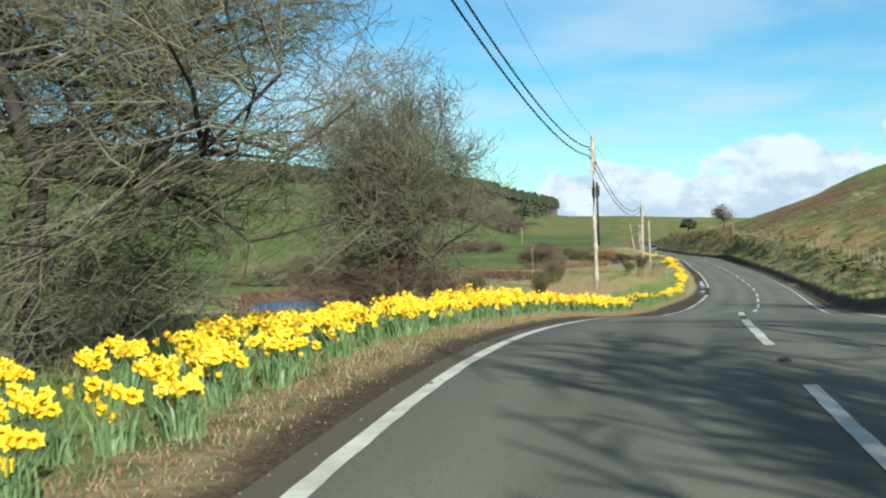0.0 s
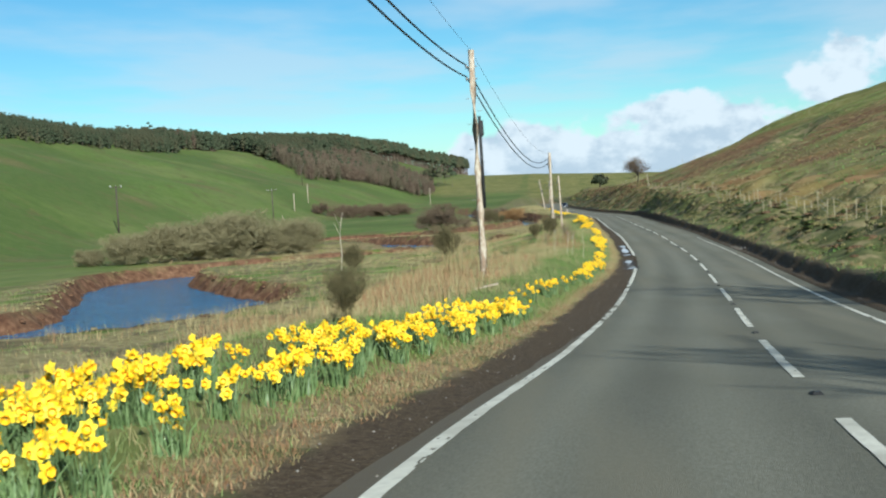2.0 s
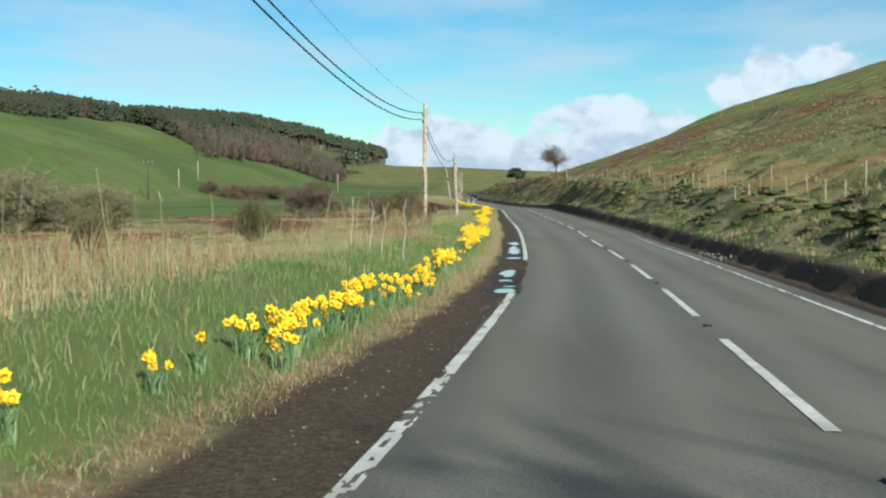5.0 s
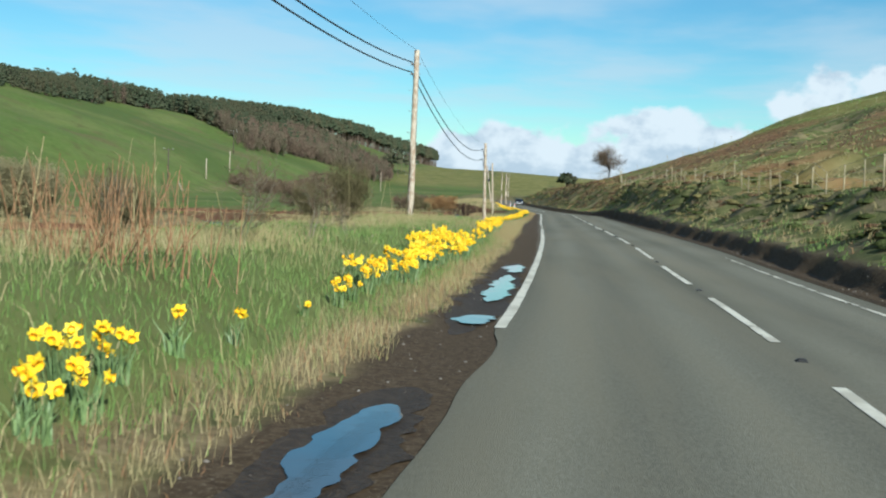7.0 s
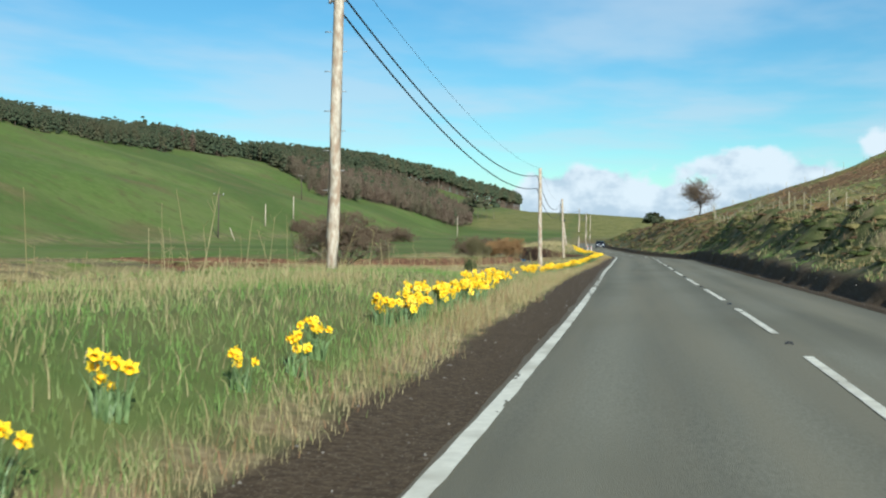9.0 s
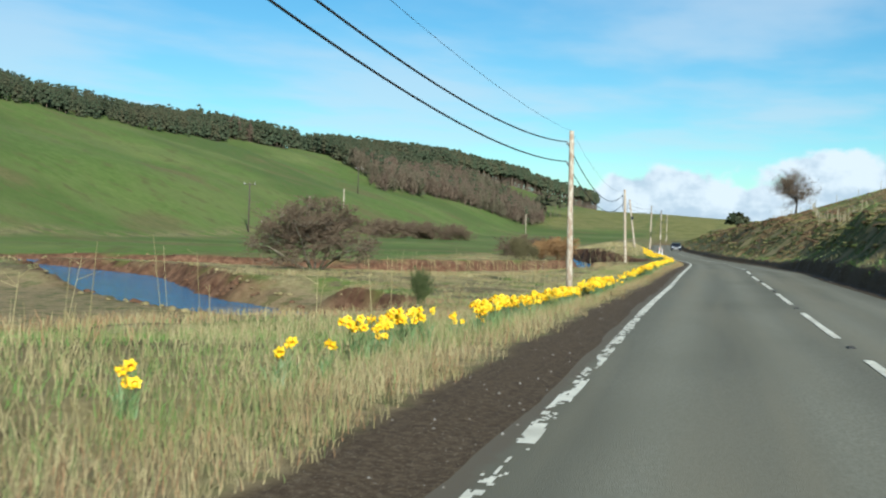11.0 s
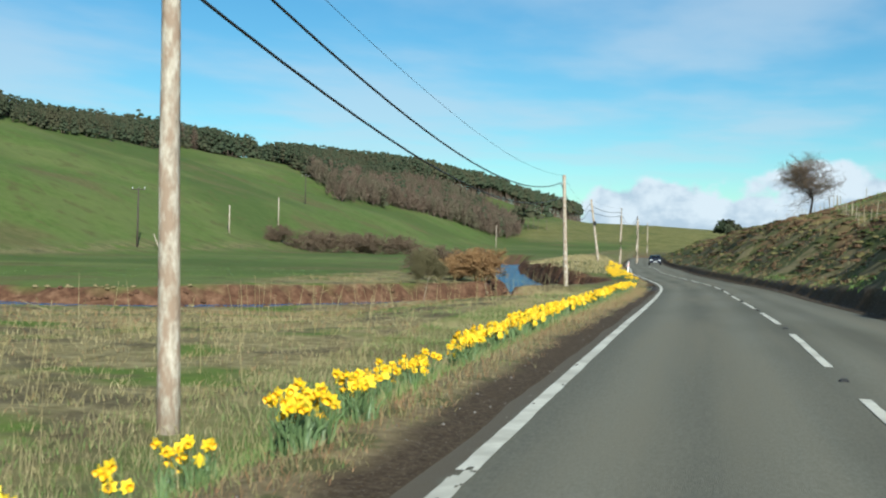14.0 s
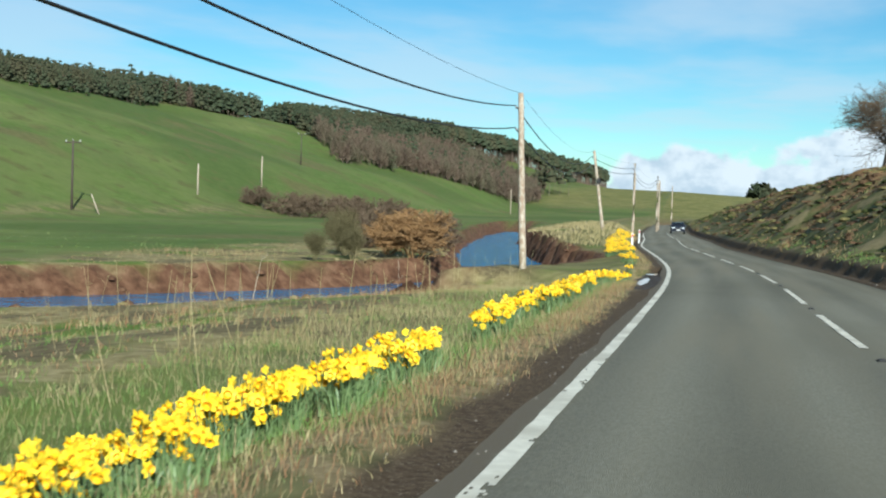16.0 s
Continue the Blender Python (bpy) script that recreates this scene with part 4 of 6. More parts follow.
    for where, k in ((straw, dry & ~red), (rust, red), (heather, dark), (green, ~dry & ~dark)):
        add(where, o[k], y[k], h[k], w[k], ln[k])
    o, y = scatter(50, 290, ROAD_EDGE + 9.5, ROAD_EDGE + 46, 5, rng)
    x = o + road_x(y)
    kind_ = patches(x, y, 7, 1) + rng.normal(0, 0.4, len(o)) + 1.3 * rough_weights(x, y)[0] - 0.2
    h, w, ln = rng.uniform(0.06, 0.22, len(o)), rng.uniform(0.04, 0.09, len(o)), rng.uniform(0.5, 1.0, len(o))
    for where, k in ((straw, (kind_ > 0.25) & (kind_ < 0.8)), (rust, kind_ >= 0.8), (green, kind_ <= 0.25)):
        add(where, o[k], y[k], h[k], w[k], ln[k])
    grass("green_grass", "short green grass on the verge and meadow", np.concatenate(green, 1), green_blade, rng)
    grass("dry_grass", "pale dry straw-coloured grass along the verge", np.concatenate(straw, 1), straw_blade, rng)
    grass("dark_tussocks", "dark green rush and heather tussocks on the bank", np.concatenate(heather, 1), heath_blade, rng)
    grass("brown_grass", "rust-brown dead grass and bracken on the banks", np.concatenate(rust, 1), rust_blade, rng)


# ---- daffodils ----
leaf_mat = shader("daffodil_leaf", [(0.075, 0.125, 0.045), (0.125, 0.19, 0.07), (0.18, 0.25, 0.10)], 14, 3, 0.5, spec=0.4, random_tint=0.15)
petal_mat = shader("daffodil_petal", [(0.76, 0.50, 0.014), (0.85, 0.62, 0.025), (0.90, 0.72, 0.05)], 30, 2, 0.55, spec=0.3, random_tint=0.12)
corona_mat = shader("daffodil_trumpet", [(0.80, 0.42, 0.004), (0.86, 0.52, 0.008)], 30, 2, 0.5, spec=0.3)


def flower_head(rng):
    """Six petals round a frilled trumpet, facing +x."""
    r = rng.uniform(0.047, 0.062)
    vs, fs, ms = [(0, 0, 0)], [], []
    for k in range(6):
        a = k * math.pi / 3 + rng.uniform(-0.1, 0.1)
        back = -0.006 + (0.010 if k % 2 else 0.0)
        c = len(vs)
        for rr, da, bx in ((0.72, -0.50, 0.004), (1.0, 0.0, back), (0.72, 0.50, 0.004)):
            vs.append((bx, r * rr * math.cos(a + da), r * rr * math.sin(a + da)))
        fs += [(0, c, c + 1), (0, c + 1, c + 2)]
        ms += [1, 1]
    c = len(vs)
    for rr, x in ((0.30, 0.0), (0.34, 0.022), (0.50, 0.036)):
        for k in range(7):
            a = 2 * math.pi * k / 7
            vs.append((x + (0.004 if k % 2 and x > 0.03 else 0), r * rr * math.cos(a), r * rr * math.sin(a)))
    for ring in (0, 7):
        for k in range(7):
            a, b = c + ring + k, c + ring + (k + 1) % 7
            fs += [(a, b, b + 7), (a, b + 7, a + 7)]
            ms += [2, 2]
    return np.array(vs), np.array(fs), np.array(ms)


def clump_arrays(rng, flowers, radius, tall):
    """Leaves and blooms of one clump, as two arrays, round the origin."""
    n = flowers * 4 + 14
    a, r = rng.uniform(0, 2 * np.pi, n), radius * np.sqrt(rng.uniform(0, 1, n))
    lx, ly = r * np.cos(a), r * np.sin(a)
    lv, lf = blades(lx, ly, np.full(n, -0.03), tall * rng.uniform(0.55, 1.02, n), rng.uniform(0.013, 0.024, n), rng.uniform(0.05, 0.55, n), rng)
    each = []
    for _ in range(flowers):
        pieces = []
        a, r = rng.uniform(0, 2 * np.pi), radius * math.sqrt(rng.uniform(0, 1))
        h = tall * (rng.uniform(0.84, 1.14) if rng.uniform() < 0.78 else rng.uniform(0.55, 0.85))
        px, py = r * math.cos(a), r * math.sin(a)
        hx, hy = px * 1.5 + rng.uniform(-0.03, 0.03), py * 1.5 + rng.uniform(-0.03, 0.03)
        s = 0.004
        sv = np.array([(px - s, py, -0.02), (px + s, py, -0.02), (px, py + s, -0.02), (hx - s, hy, h), (hx + s, hy, h), (hx, hy + s, h)])
        pieces.append((sv, np.array([(0, 1, 4), (0, 4, 3), (1, 2, 5), (1, 5, 4), (2, 0, 3), (2, 3, 5)]), 0))
        v, f, m = flower_head(rng)
        turn = np.array(Euler((rng.uniform(0, 1), rng.uniform(-0.15, 0.55), rng.normal(-1.35, 1.0))).to_matrix())
        pieces.append((v @ turn.T + (hx, hy, h), f, m))
        each.append(joined(pieces))
    return (lv, lf), each


# stretches of the verge: y from, y to, offset of the near and of the far side, clumps a square metre, clump size 0 to 2
BEND_DRIFT = [(3.5, 11.5, -1.05, -2.8, 4.2, 2), (11.5, 18.5, -1.35, -3.0, 4.2, 2), (18.5, 26, -1.4, -3.1, 4.4, 2), (26, 34, -1.75, -2.8, 5.4, 2), (34, 37.2, -1.5, -2.3, 4.0, 2), (37.2, 43.4, -1.45, -2.4, 4.4, 2), (43.4, 50, -1.6, -2.4, 1.5, 0), (50, 53, -1.85, -2.15, 4.0, 1), (53, 59, -1.7, -1.95, 2.6, 0), (59, 66.5, -1.35, -1.85, 4.4, 1), (66.5, 70.8, -1.25, -1.65, 4.5, 1)]
PUDDLE_DRIFT = [(72.9, 78.2, -1.55, -1.85, 7.5, 1), (78.8, 81.6, -1.6, -1.85, 3.2, 0), (82.4, 83.5, -1.7, -1.85, 9.0, 0), (83.7, 86.2, -1.65, -1.95, 3.6, 1), (86.2, 90.5, -1.55, -2.05, 5.0, 1), (90.5, 94, -1.55, -2.2, 6.0, 2), (94, 99.8, -1.45, -2.35, 7.0, 2), (99.8, 101, -1.85, -2.05, 4.0, 1), (102, 105, -1.6, -1.85, 4.5, 1), (107.5, 120.5, -1.65, -2.05, 6.0, 2)]
STRAW_DRIFT = [(127.2, 127.7, -2.2, -2.35, 14.0, 0), (128.8, 130.8, -1.9, -2.3, 3.4, 0), (131.9, 134.6, -2.05, -2.45, 6.0, 1), (135.7, 138.6, -1.8, -2.2, 5.0, 1), (141.4, 146, -1.55, -2.5, 3.8, 1), (146, 152.5, -1.25, -2.6, 5.0, 2), (152.5, 158.2, -1.65, -2.5, 5.4, 2), (158.2, 160.6, -1.55, -2.5, 2.2, 0)]
LAST_DRIFT = [(163, 165.2, -1.5, -1.9, 3.4, 1), (165.4, 168.2, -1.1, -2.0, 3.4, 2), (169.2, 170.0, -1.6, -1.9, 6.0, 1), (170.9, 172, -1.5, -2.0, 5.0, 1), (172.6, 177.5, -1.4, -2.2, 4.4, 2), (177.5, 183, -1.4, -2.1, 5.0, 2), (183, 191, -1.5, -2.3, 6.0, 2), (190, 197.4, -1.4, -3.1, 6.0, 2), (201, 213, -1.4, -2.05, 6.0, 2), (213, 222, -1.35, -1.75, 5.0, 2), (222, 238, -1.2, -1.9, 1.2, 1), (244, 262, -1.0, -2.4, 2.2, 1), (262, 300, -1.0, -2.3, 1.4, 1)]


def daffodil_places():
    rng = np.random.default_rng(11)
    out = []
    for y0, y1, o1, o0, d, kind_ in BEND_DRIFT + PUDDLE_DRIFT + STRAW_DRIFT + LAST_DRIFT:
        n = max(1, round((y1 - y0) * (o1 - o0) * d))
        y = y0 + (np.arange(n) + rng.uniform(0, 1, n)) * (y1 - y0) / n
        o = rng.uniform(o0, o1, n)
        keep = patches(o * 1.5, y, 1.3, 3) + rng.normal(0, 0.25, n) > (-0.72 if kind_ == 2 else -9)
        out += [(a, b, kind_) for a, b in zip(o[keep], y[keep])]
    return out


def build_daffodils():
    rng = np.random.default_rng(23)
    variants = []
    for flowers, radius, tall in ((1, 0.04, 0.27), (2, 0.06, 0.29), (5, 0.08, 0.32), (7, 0.10, 0.33), (9, 0.11, 0.35), (11, 0.13, 0.36), (8, 0.12, 0.31), (13, 0.14, 0.36)):
        leaves, blooms = clump_arrays(rng, flowers, radius, tall)
        variants.append((leaves, blooms))
    firsts = []
    for leaves, blooms in variants:
        b = new("daffodil_clump")
        tagged(b, "lone yellow daffodil with strap leaves in the verge grass" if len(blooms) < 3 else "clump of yellow trumpet daffodils with blue-green leaves on the verge", "daffodils", "roadside daffodils")
        part("leaf_tuft", tri_mesh("leaf_tuft", *leaves, [leaf_mat]), b, "blue-green strap leaves")
        for v, f, m in blooms:
            part("flower", tri_mesh("flower", v, f, [leaf_mat, petal_mat, corona_mat], m), b, "bright yellow trumpet flower")
        firsts.append(b)
    order = sorted(daffodil_places(), key=lambda p: -p[0] + (0 if p[1] < 226 else 50))
    used = set()
    count = 0
    rest_leaf, rest_bloom = [], []
    for o, y, kind_ in order:
        k = int(rng.integers(*((0, 3), (2, 6), (3, 8))[kind_]))
        x = o + float(road_x(y))
        z = float(ground_z(x, y))
        turn, size = rng.uniform(-0.6, 0.6), rng.uniform(0.85, 1.12) * pick(y, (79, 1.0), (82, 0.9), (92, 0.9), (95, 1.0))
        if count < 300:
            missing = [i for i in range(8) if i not in used]
            if count > 240 and missing:
                k = missing[0]
            m = Matrix.LocRotScale((x, y, z), Euler((0, 0, turn)), (size, size, size))
            if k not in used:
                firsts[k].matrix_basis = m
                used.add(k)
            else:
                c = copy_thing(firsts[k], m)
                c.scale = (size, size, size)
            count += 1
        else:
            c, s = math.cos(turn), math.sin(turn)
            rot = np.array([(c, -s, 0), (s, c, 0), (0, 0, 1)]) * size
            (lv, lf), blooms = variants[k]
            bv, bf, bm_ = joined(blooms)
            rest_leaf.append((lv @ rot.T + (x, y, z), lf, 0))
            rest_bloom.append((bv @ rot.T + (x, y, z), bf, bm_))
    v, f, m = joined(rest_leaf + rest_bloom)
    tagged(new("daffodils", tri_mesh("daffodils", v, f, [leaf_mat, petal_mat, corona_mat], m)), "long drift of yellow daffodils in the verge grass", "daffodils", kind="stuff")


# ---- bare trees and bushes ----
bark = shader("bark", [(0.10, 0.08, 0.06), (0.18, 0.15, 0.11), (0.27, 0.25, 0.19)], 9, 6, 0.9, 0.5, 40, (0.14, 0.16, 0.08), 1.8, spec=0.15)
twig_mat = shader("twigs", [(0.075, 0.06, 0.038), (0.14, 0.118, 0.076), (0.24, 0.218, 0.15)], 7, 5, 0.9, spec=0.15, big=(0.165, 0.165, 0.085), big_scale=1.3)
dark_bark = shader("dark_bark", [(0.022, 0.019, 0.016), (0.042, 0.036, 0.03), (0.07, 0.062, 0.05)], 9, 6, 0.9, 0.5, 40, spec=0.15)
dark_twig = shader("brown_twigs", [(0.075, 0.05, 0.035), (0.14, 0.10, 0.065), (0.20, 0.155, 0.10)], 5, 4, 0.9, spec=0.15)
tan_twig = shader("tan_twigs", [(0.145, 0.125, 0.065), (0.215, 0.19, 0.10), (0.29, 0.255, 0.145)], 0.8, 4, 0.9, spec=0.15)
broom_twig = shader("broom_twigs", [(0.045, 0.06, 0.02), (0.075, 0.095, 0.035), (0.11, 0.12, 0.05)], 5, 4, 0.9, spec=0.15)
pale_stem = shader("pale_stem", [(0.34, 0.29, 0.21), (0.48, 0.43, 0.33)], 9, 4, 0.85, spec=0.2)
olive_twig = shader("olive_twigs", [(0.075, 0.066, 0.032), (0.125, 0.108, 0.052), (0.18, 0.155, 0.08)], 5, 4, 0.9, spec=0.15)
orange_twig = shader("orange_twigs", [(0.19, 0.105, 0.045), (0.29, 0.17, 0.072), (0.37, 0.24, 0.12)], 5, 4, 0.9, spec=0.15)


def prisms(seg, sides):
    """Tapered tubes along rows of ax, ay, az, bx, by, bz, r0, r1."""
    seg = np.asarray(seg, float)
    a, b, r0, r1 = seg[:, :3], seg[:, 3:6], seg[:, 6], seg[:, 7]
    d = b - a
    d /= np.linalg.norm(d, axis=1)[:, None] + 1e-9
    h = np.where(np.abs(d[:, 2:3]) < 0.9, [[0, 0, 1.0]], [[1.0, 0, 0]])
    u = np.cross(d, h)
    u /= np.linalg.norm(u, axis=1)[:, None]
    w = np.cross(d, u)
    n = len(seg)
    v = np.empty((n, 2 * sides, 3))
    for k in range(sides):
        t = 2 * np.pi * k / sides
        c = math.cos(t) * u + math.sin(t) * w
        v[:, k] = a + c * r0[:, None]
        v[:, sides + k] = b + c * r1[:, None]
    i = (np.arange(n) * 2 * sides)[:, None]
    f = []
    for k in range(sides):
        j = (k + 1) % sides
        f += [i + [k, j, sides + j], i + [k, sides + j, sides + k]]
    return v.reshape(-1, 3), np.concatenate(f, 1).reshape(-1, 3)


def grow(rng, levels, kids, up=0.25, gnarl=0.35, flat=1.0, thin=0.006):
    """Segments of a bare tree in three lists: trunk, branches, twigs."""
    lists = ([], [], [])

    def limb(p, d, length, r, level):
        steps = 4 if level < 2 else 3
        pts = [p]
        for s in range(steps):
            d = (d + Vector(rng.normal(0, gnarl, 3)) * (0.45 if level == 0 else 0.75) + Vector((0, 0, up * (0.5 if level else 0.2)))).normalized()
            q = pts[-1] + d * (length / steps)
            ra, rb = r * (1 - 0.55 * s / steps), r * (1 - 0.55 * (s + 1) / steps)
            lists[0 if level == 0 else 1 if level < 3 else 2].append((*pts[-1], *q, ra, rb))
            pts.append(q)
            if level < levels and s >= (1 if level == 0 else 0):
                for _ in range(kids[level]):
                    side = Vector(rng.normal(0, 1, 3))
                    side.z *= 0.55 * flat
                    nd = (d * 0.55 + side.normalized() * 0.95).normalized()
                    limb(q, nd, length * rng.uniform(0.42, 0.72), max(rb * rng.uniform(0.45, 0.7), thin), level + 1)

    return lists, limb


def tree_meshes(seed, height, spread, kids, trunk_r, levels=4, stems=1, gnarl=0.30, up=0.22, flat=1.0, first=0.5, thin=0.006, open_=0.5):
    rng = np.random.default_rng(seed)
    lists, limb = grow(rng, levels, kids, up, gnarl, flat, thin)
    for k in range(stems):
        a = rng.uniform(0, 2 * math.pi)
        tilt = 0.12 if stems == 1 else rng.uniform(0.1, open_)
        d = Vector((math.sin(tilt) * math.cos(a), math.sin(tilt) * math.sin(a), math.cos(tilt)))
        limb(Vector((0.12 * math.cos(a), 0.12 * math.sin(a), -0.15)) * (stems > 1) + Vector((0, 0, -0.12)) * (stems == 1), d, height * first * rng.uniform(0.85, 1.1), trunk_r, 0)
    segs = [np.array(s) if s else np.zeros((0, 8)) for s in lists]
    allp = np.concatenate([s[:, 3:6] for s in segs if len(s)])
    # bring the crown to its size
    top = np.percentile(allp[:, 2], 99.5)
    mid = (np.percentile(allp[:, :2], 1, axis=0) + np.percentile(allp[:, :2], 99, axis=0)) / 2
    wide = (np.percentile(allp[:, 0], 99) - np.percentile(allp[:, 0], 1) + np.percentile(allp[:, 1], 99) - np.percentile(allp[:, 1], 1)) / 2
    kz, kx = height / top, spread / wide
    for s in segs:
        if len(s):
            for c in (0, 3):
                t = np.clip(s[:, c + 2] / (0.4 * top), 0, 1)
                s[:, c] = (s[:, c] - mid[0] * t) * kx
                s[:, c + 1] = (s[:, c + 1] - mid[1] * t) * kx
                s[:, c + 2] *= kz
    half = spread * 0.53
    return [s[(np.hypot(s[:, 3], s[:, 4]) < half * rng.uniform(0.85, 1.12, len(s))) & (s[:, 5] < height * 1.03) & (s[:, 5] > 0.1)] if len(s) and k else s for k, s in enumerate(segs)]


def stem_tube(rows, sides):
    """One unbroken tapering tube along consecutive rows."""
    p = np.concatenate([rows[:1, :3], rows[:, 3:6]])
    r = np.concatenate([rows[:1, 6], rows[:, 7]])
    d = p[-1] - p[0]
    d = d / np.linalg.norm(d)
    u = np.cross(d, (0.3, 0.9, 0.1))
    u = u / np.linalg.norm(u)
    w = np.cross(d, u)
    a = np.arange(sides) * 2 * np.pi / sides
    ring = np.cos(a)[:, None] * u + np.sin(a)[:, None] * w
    v = np.concatenate([(p[:, None] + ring[None] * r[:, None, None]).reshape(-1, 3), p[-1:]])
    f = []
    for k in range(len(p) - 1):
        for i in range(sides):
            j = (i + 1) % sides
            x, y = k * sides, (k + 1) * sides
            f += [(x + i, x + j, y + j), (x + i, y + j, y + i)]
    top = (len(p) - 1) * sides
    f += [(top + i, top + (i + 1) % sides, len(v) - 1) for i in range(sides)]
    return v, np.array(f)


def bare_tree(name, label, category, x, y, segs, mats, group="", turn=0.0):
    b = base(name, x, y, float(ground_z(x, y)), label, category, group)
    b.rotation_euler = (0, 0, turn)
    chains = []
    for row in segs[0]:
        if chains and np.allclose(chains[-1][-1][3:6], row[:3], atol=1e-6):
            chains[-1].append(row)
        else:
            chains.append([row])
    word = "trunk" if len(chains) == 1 else "stem"
    for chain in chains:
        part(word, tri_mesh(word, *stem_tube(np.array(chain), 8), [mats[0]], smooth_shade=True), b)
    pieces = [(*prisms(s, n), k) for k, (s, n) in enumerate(((segs[1], 4), (segs[2], 3))) if len(s)]
    v, f, m = joined(pieces)
    part("crown", tri_mesh("crown", v, f, list(mats), m), b, "leafless crown of fine branches")
    return b


def put_copy(ob, x, y, turn=0.0, size=1.0, sink=0.0):
    c = copy_thing(ob, Matrix.LocRotScale((x, y, float(ground_z(x, y)) - sink), Euler((0, 0, turn)), (size, size, size)))
    c.scale = (size, size, size)
    return c


def build_trees():
    haw = tree_meshes(3, 5.1, 4.3, (2, 3, 3, 2), 0.085, 4, stems=5, gnarl=0.38, up=0.28, first=0.62, thin=0.0052, open_=0.62)
    bare_tree("hawthorn", "bare grey-green hawthorn beside the daffodil verge", "tree", -4.7, 22.5, haw, (dark_bark, twig_mat))
    big = tree_meshes(8, 6.3, 7.4, (3, 4, 4, 3), 0.125, 4, stems=1, gnarl=0.42, up=0.03, flat=1.1, first=0.52, thin=0.0044, open_=0.7)
    bare_tree("hawthorn", "large bare hawthorn with mossy brown branches over the verge", "tree", -5.75, 10.3, big, (dark_bark, twig_mat))
    low = tree_meshes(12, 3.7, 5.4, (2, 3, 3, 2), 0.045, 4, stems=2, gnarl=0.42, up=-0.02, flat=1.2, first=0.6, thin=0.0048, open_=1.0)
    bare_tree("hawthorn", "low spreading hawthorn with drooping mossy twigs", "tree", -6.3, 12.2, low, (dark_bark, twig_mat))
    scrub = tree_meshes(9, 1.5, 2.6, (2, 2, 2), 0.012, 3, stems=9, gnarl=0.3, up=0.2, first=0.7, thin=0.0045, open_=1.0)
    under = bare_tree("bramble_thicket", "low tangle of brown leafless bramble stems under the hawthorn", "bush", -4.9, 22.0, scrub, (dark_twig, dark_twig), "brambles under the trees")
    for x, y, t, s in ((-6.0, 22.9, 1.0, 0.9), (-4.0, 23.4, 2.2, 0.7)):
        put_copy(under, x, y, t, s)
    # roadside trees whose shadows lie across the road
    ash = tree_meshes(15, 9.0, 5.0, (2, 2, 2), 0.15, 3, stems=2, gnarl=0.26, up=0.28, first=0.62, thin=0.036)
    first = bare_tree("ash_tree", "bare roadside tree that shades the road", "tree", 9.0, 1.5, ash, (bark, twig_mat), "trees across the road")
    for x, y, t, s in ((13.4, 9.0, 2.2, 1.2), (15.5, 30.0, 0.4, 1.2), (7.4, -4.7, 3.0, 1.0), (9.6, -7.5, 4.6, 1.05)):
        put_copy(first, x, y, t, s)
    # the lone tree on the bank
    lone = tree_meshes(21, 5.5, 5.8, (3, 3, 3, 1), 0.13, 4, stems=1, gnarl=0.30, up=0.30, first=0.45, thin=0.012)
    bare_tree("lone_tree", "bare wind-shaped tree on top of the bank", "tree", 15.1, 267.2, lone, (dark_bark, dark_twig))
    # riverside bushes
    sallow = tree_meshes(31, 2.9, 2.3, (2, 2, 2), 0.020, 3, stems=15, gnarl=0.12, up=0.75, first=0.72, thin=0.006, open_=0.35)
    a = bare_tree("sallow_bush", "leafless olive-brown sallow bush in rough grass", "bush", -9.0, 108.0, sallow, (olive_twig, olive_twig), "bushes by the river")
    for x, y, t, s in ((-3.28, 36.7, 5.0, 0.34), (-0.98, 103.4, 1.0, 0.60), (-2.1, 103.6, 2.0, 0.42), (-15.0, 101.0, 2.6, 0.8), (-13.4, 243.5, 0.7, 0.75), (-12.0, 240.5, 2.9, 0.55), (-13.0, 238.0, 1.9, 0.5), (-14.8, 247.0, 4.0, 0.85)):
        put_copy(a, x, y, t, s)
    thick = tree_meshes(37, 4.2, 7.6, (2, 3, 2), 0.04, 3, stems=26, gnarl=0.2, up=0.3, first=0.66, thin=0.02, open_=1.25)
    mass = bare_tree("willow_thicket", "broad thicket of tan leafless willow by the pool", "bush", -40.0, 139.0, thick, (tan_twig, tan_twig), "willow thickets by the pool")
    for x, y, t, s in ((-34.5, 141.5, 1.2, 1.2), (-45.5, 138.5, 2.3, 0.8), (-29.5, 144.0, 4.0, 0.9), (-50.5, 139.5, 5.2, 0.45)):
        put_copy(mass, x, y, t, s)
    broom = tree_meshes(33, 1.2, 0.75, (2, 2, 1), 0.011, 3, stems=12, gnarl=0.10, up=0.6, first=0.8, thin=0.0045, open_=0.35)
    bare_tree("broom_bush", "slender upright dark green broom bush in the straw", "bush", -2.69, 154.3, broom, (broom_twig, broom_twig))
    young = tree_meshes(35, 1.5, 1.0, (2, 2, 2), 0.016, 3, stems=2, gnarl=0.16, up=0.45, first=0.62, thin=0.0035, open_=0.3)
    birch = bare_tree("birch_sapling", "young bare birch sapling with a pale stem in rough grass", "sapling", -0.07, 88.5, young, (bark, dark_twig), "saplings by the puddles")
    for x, y, t, s in ((0.3, 92.0, 1.3, 0.85), (0.6, 93.5, 2.9, 0.5), (-0.9, 85.6, 4.0, 0.7)):
        put_copy(birch, x, y, t, s)
    dome = tree_meshes(41, 4.4, 7.8, (2, 2, 2, 2), 0.08, 4, stems=6, gnarl=0.26, up=0.16, first=0.6, thin=0.017, open_=1.0)
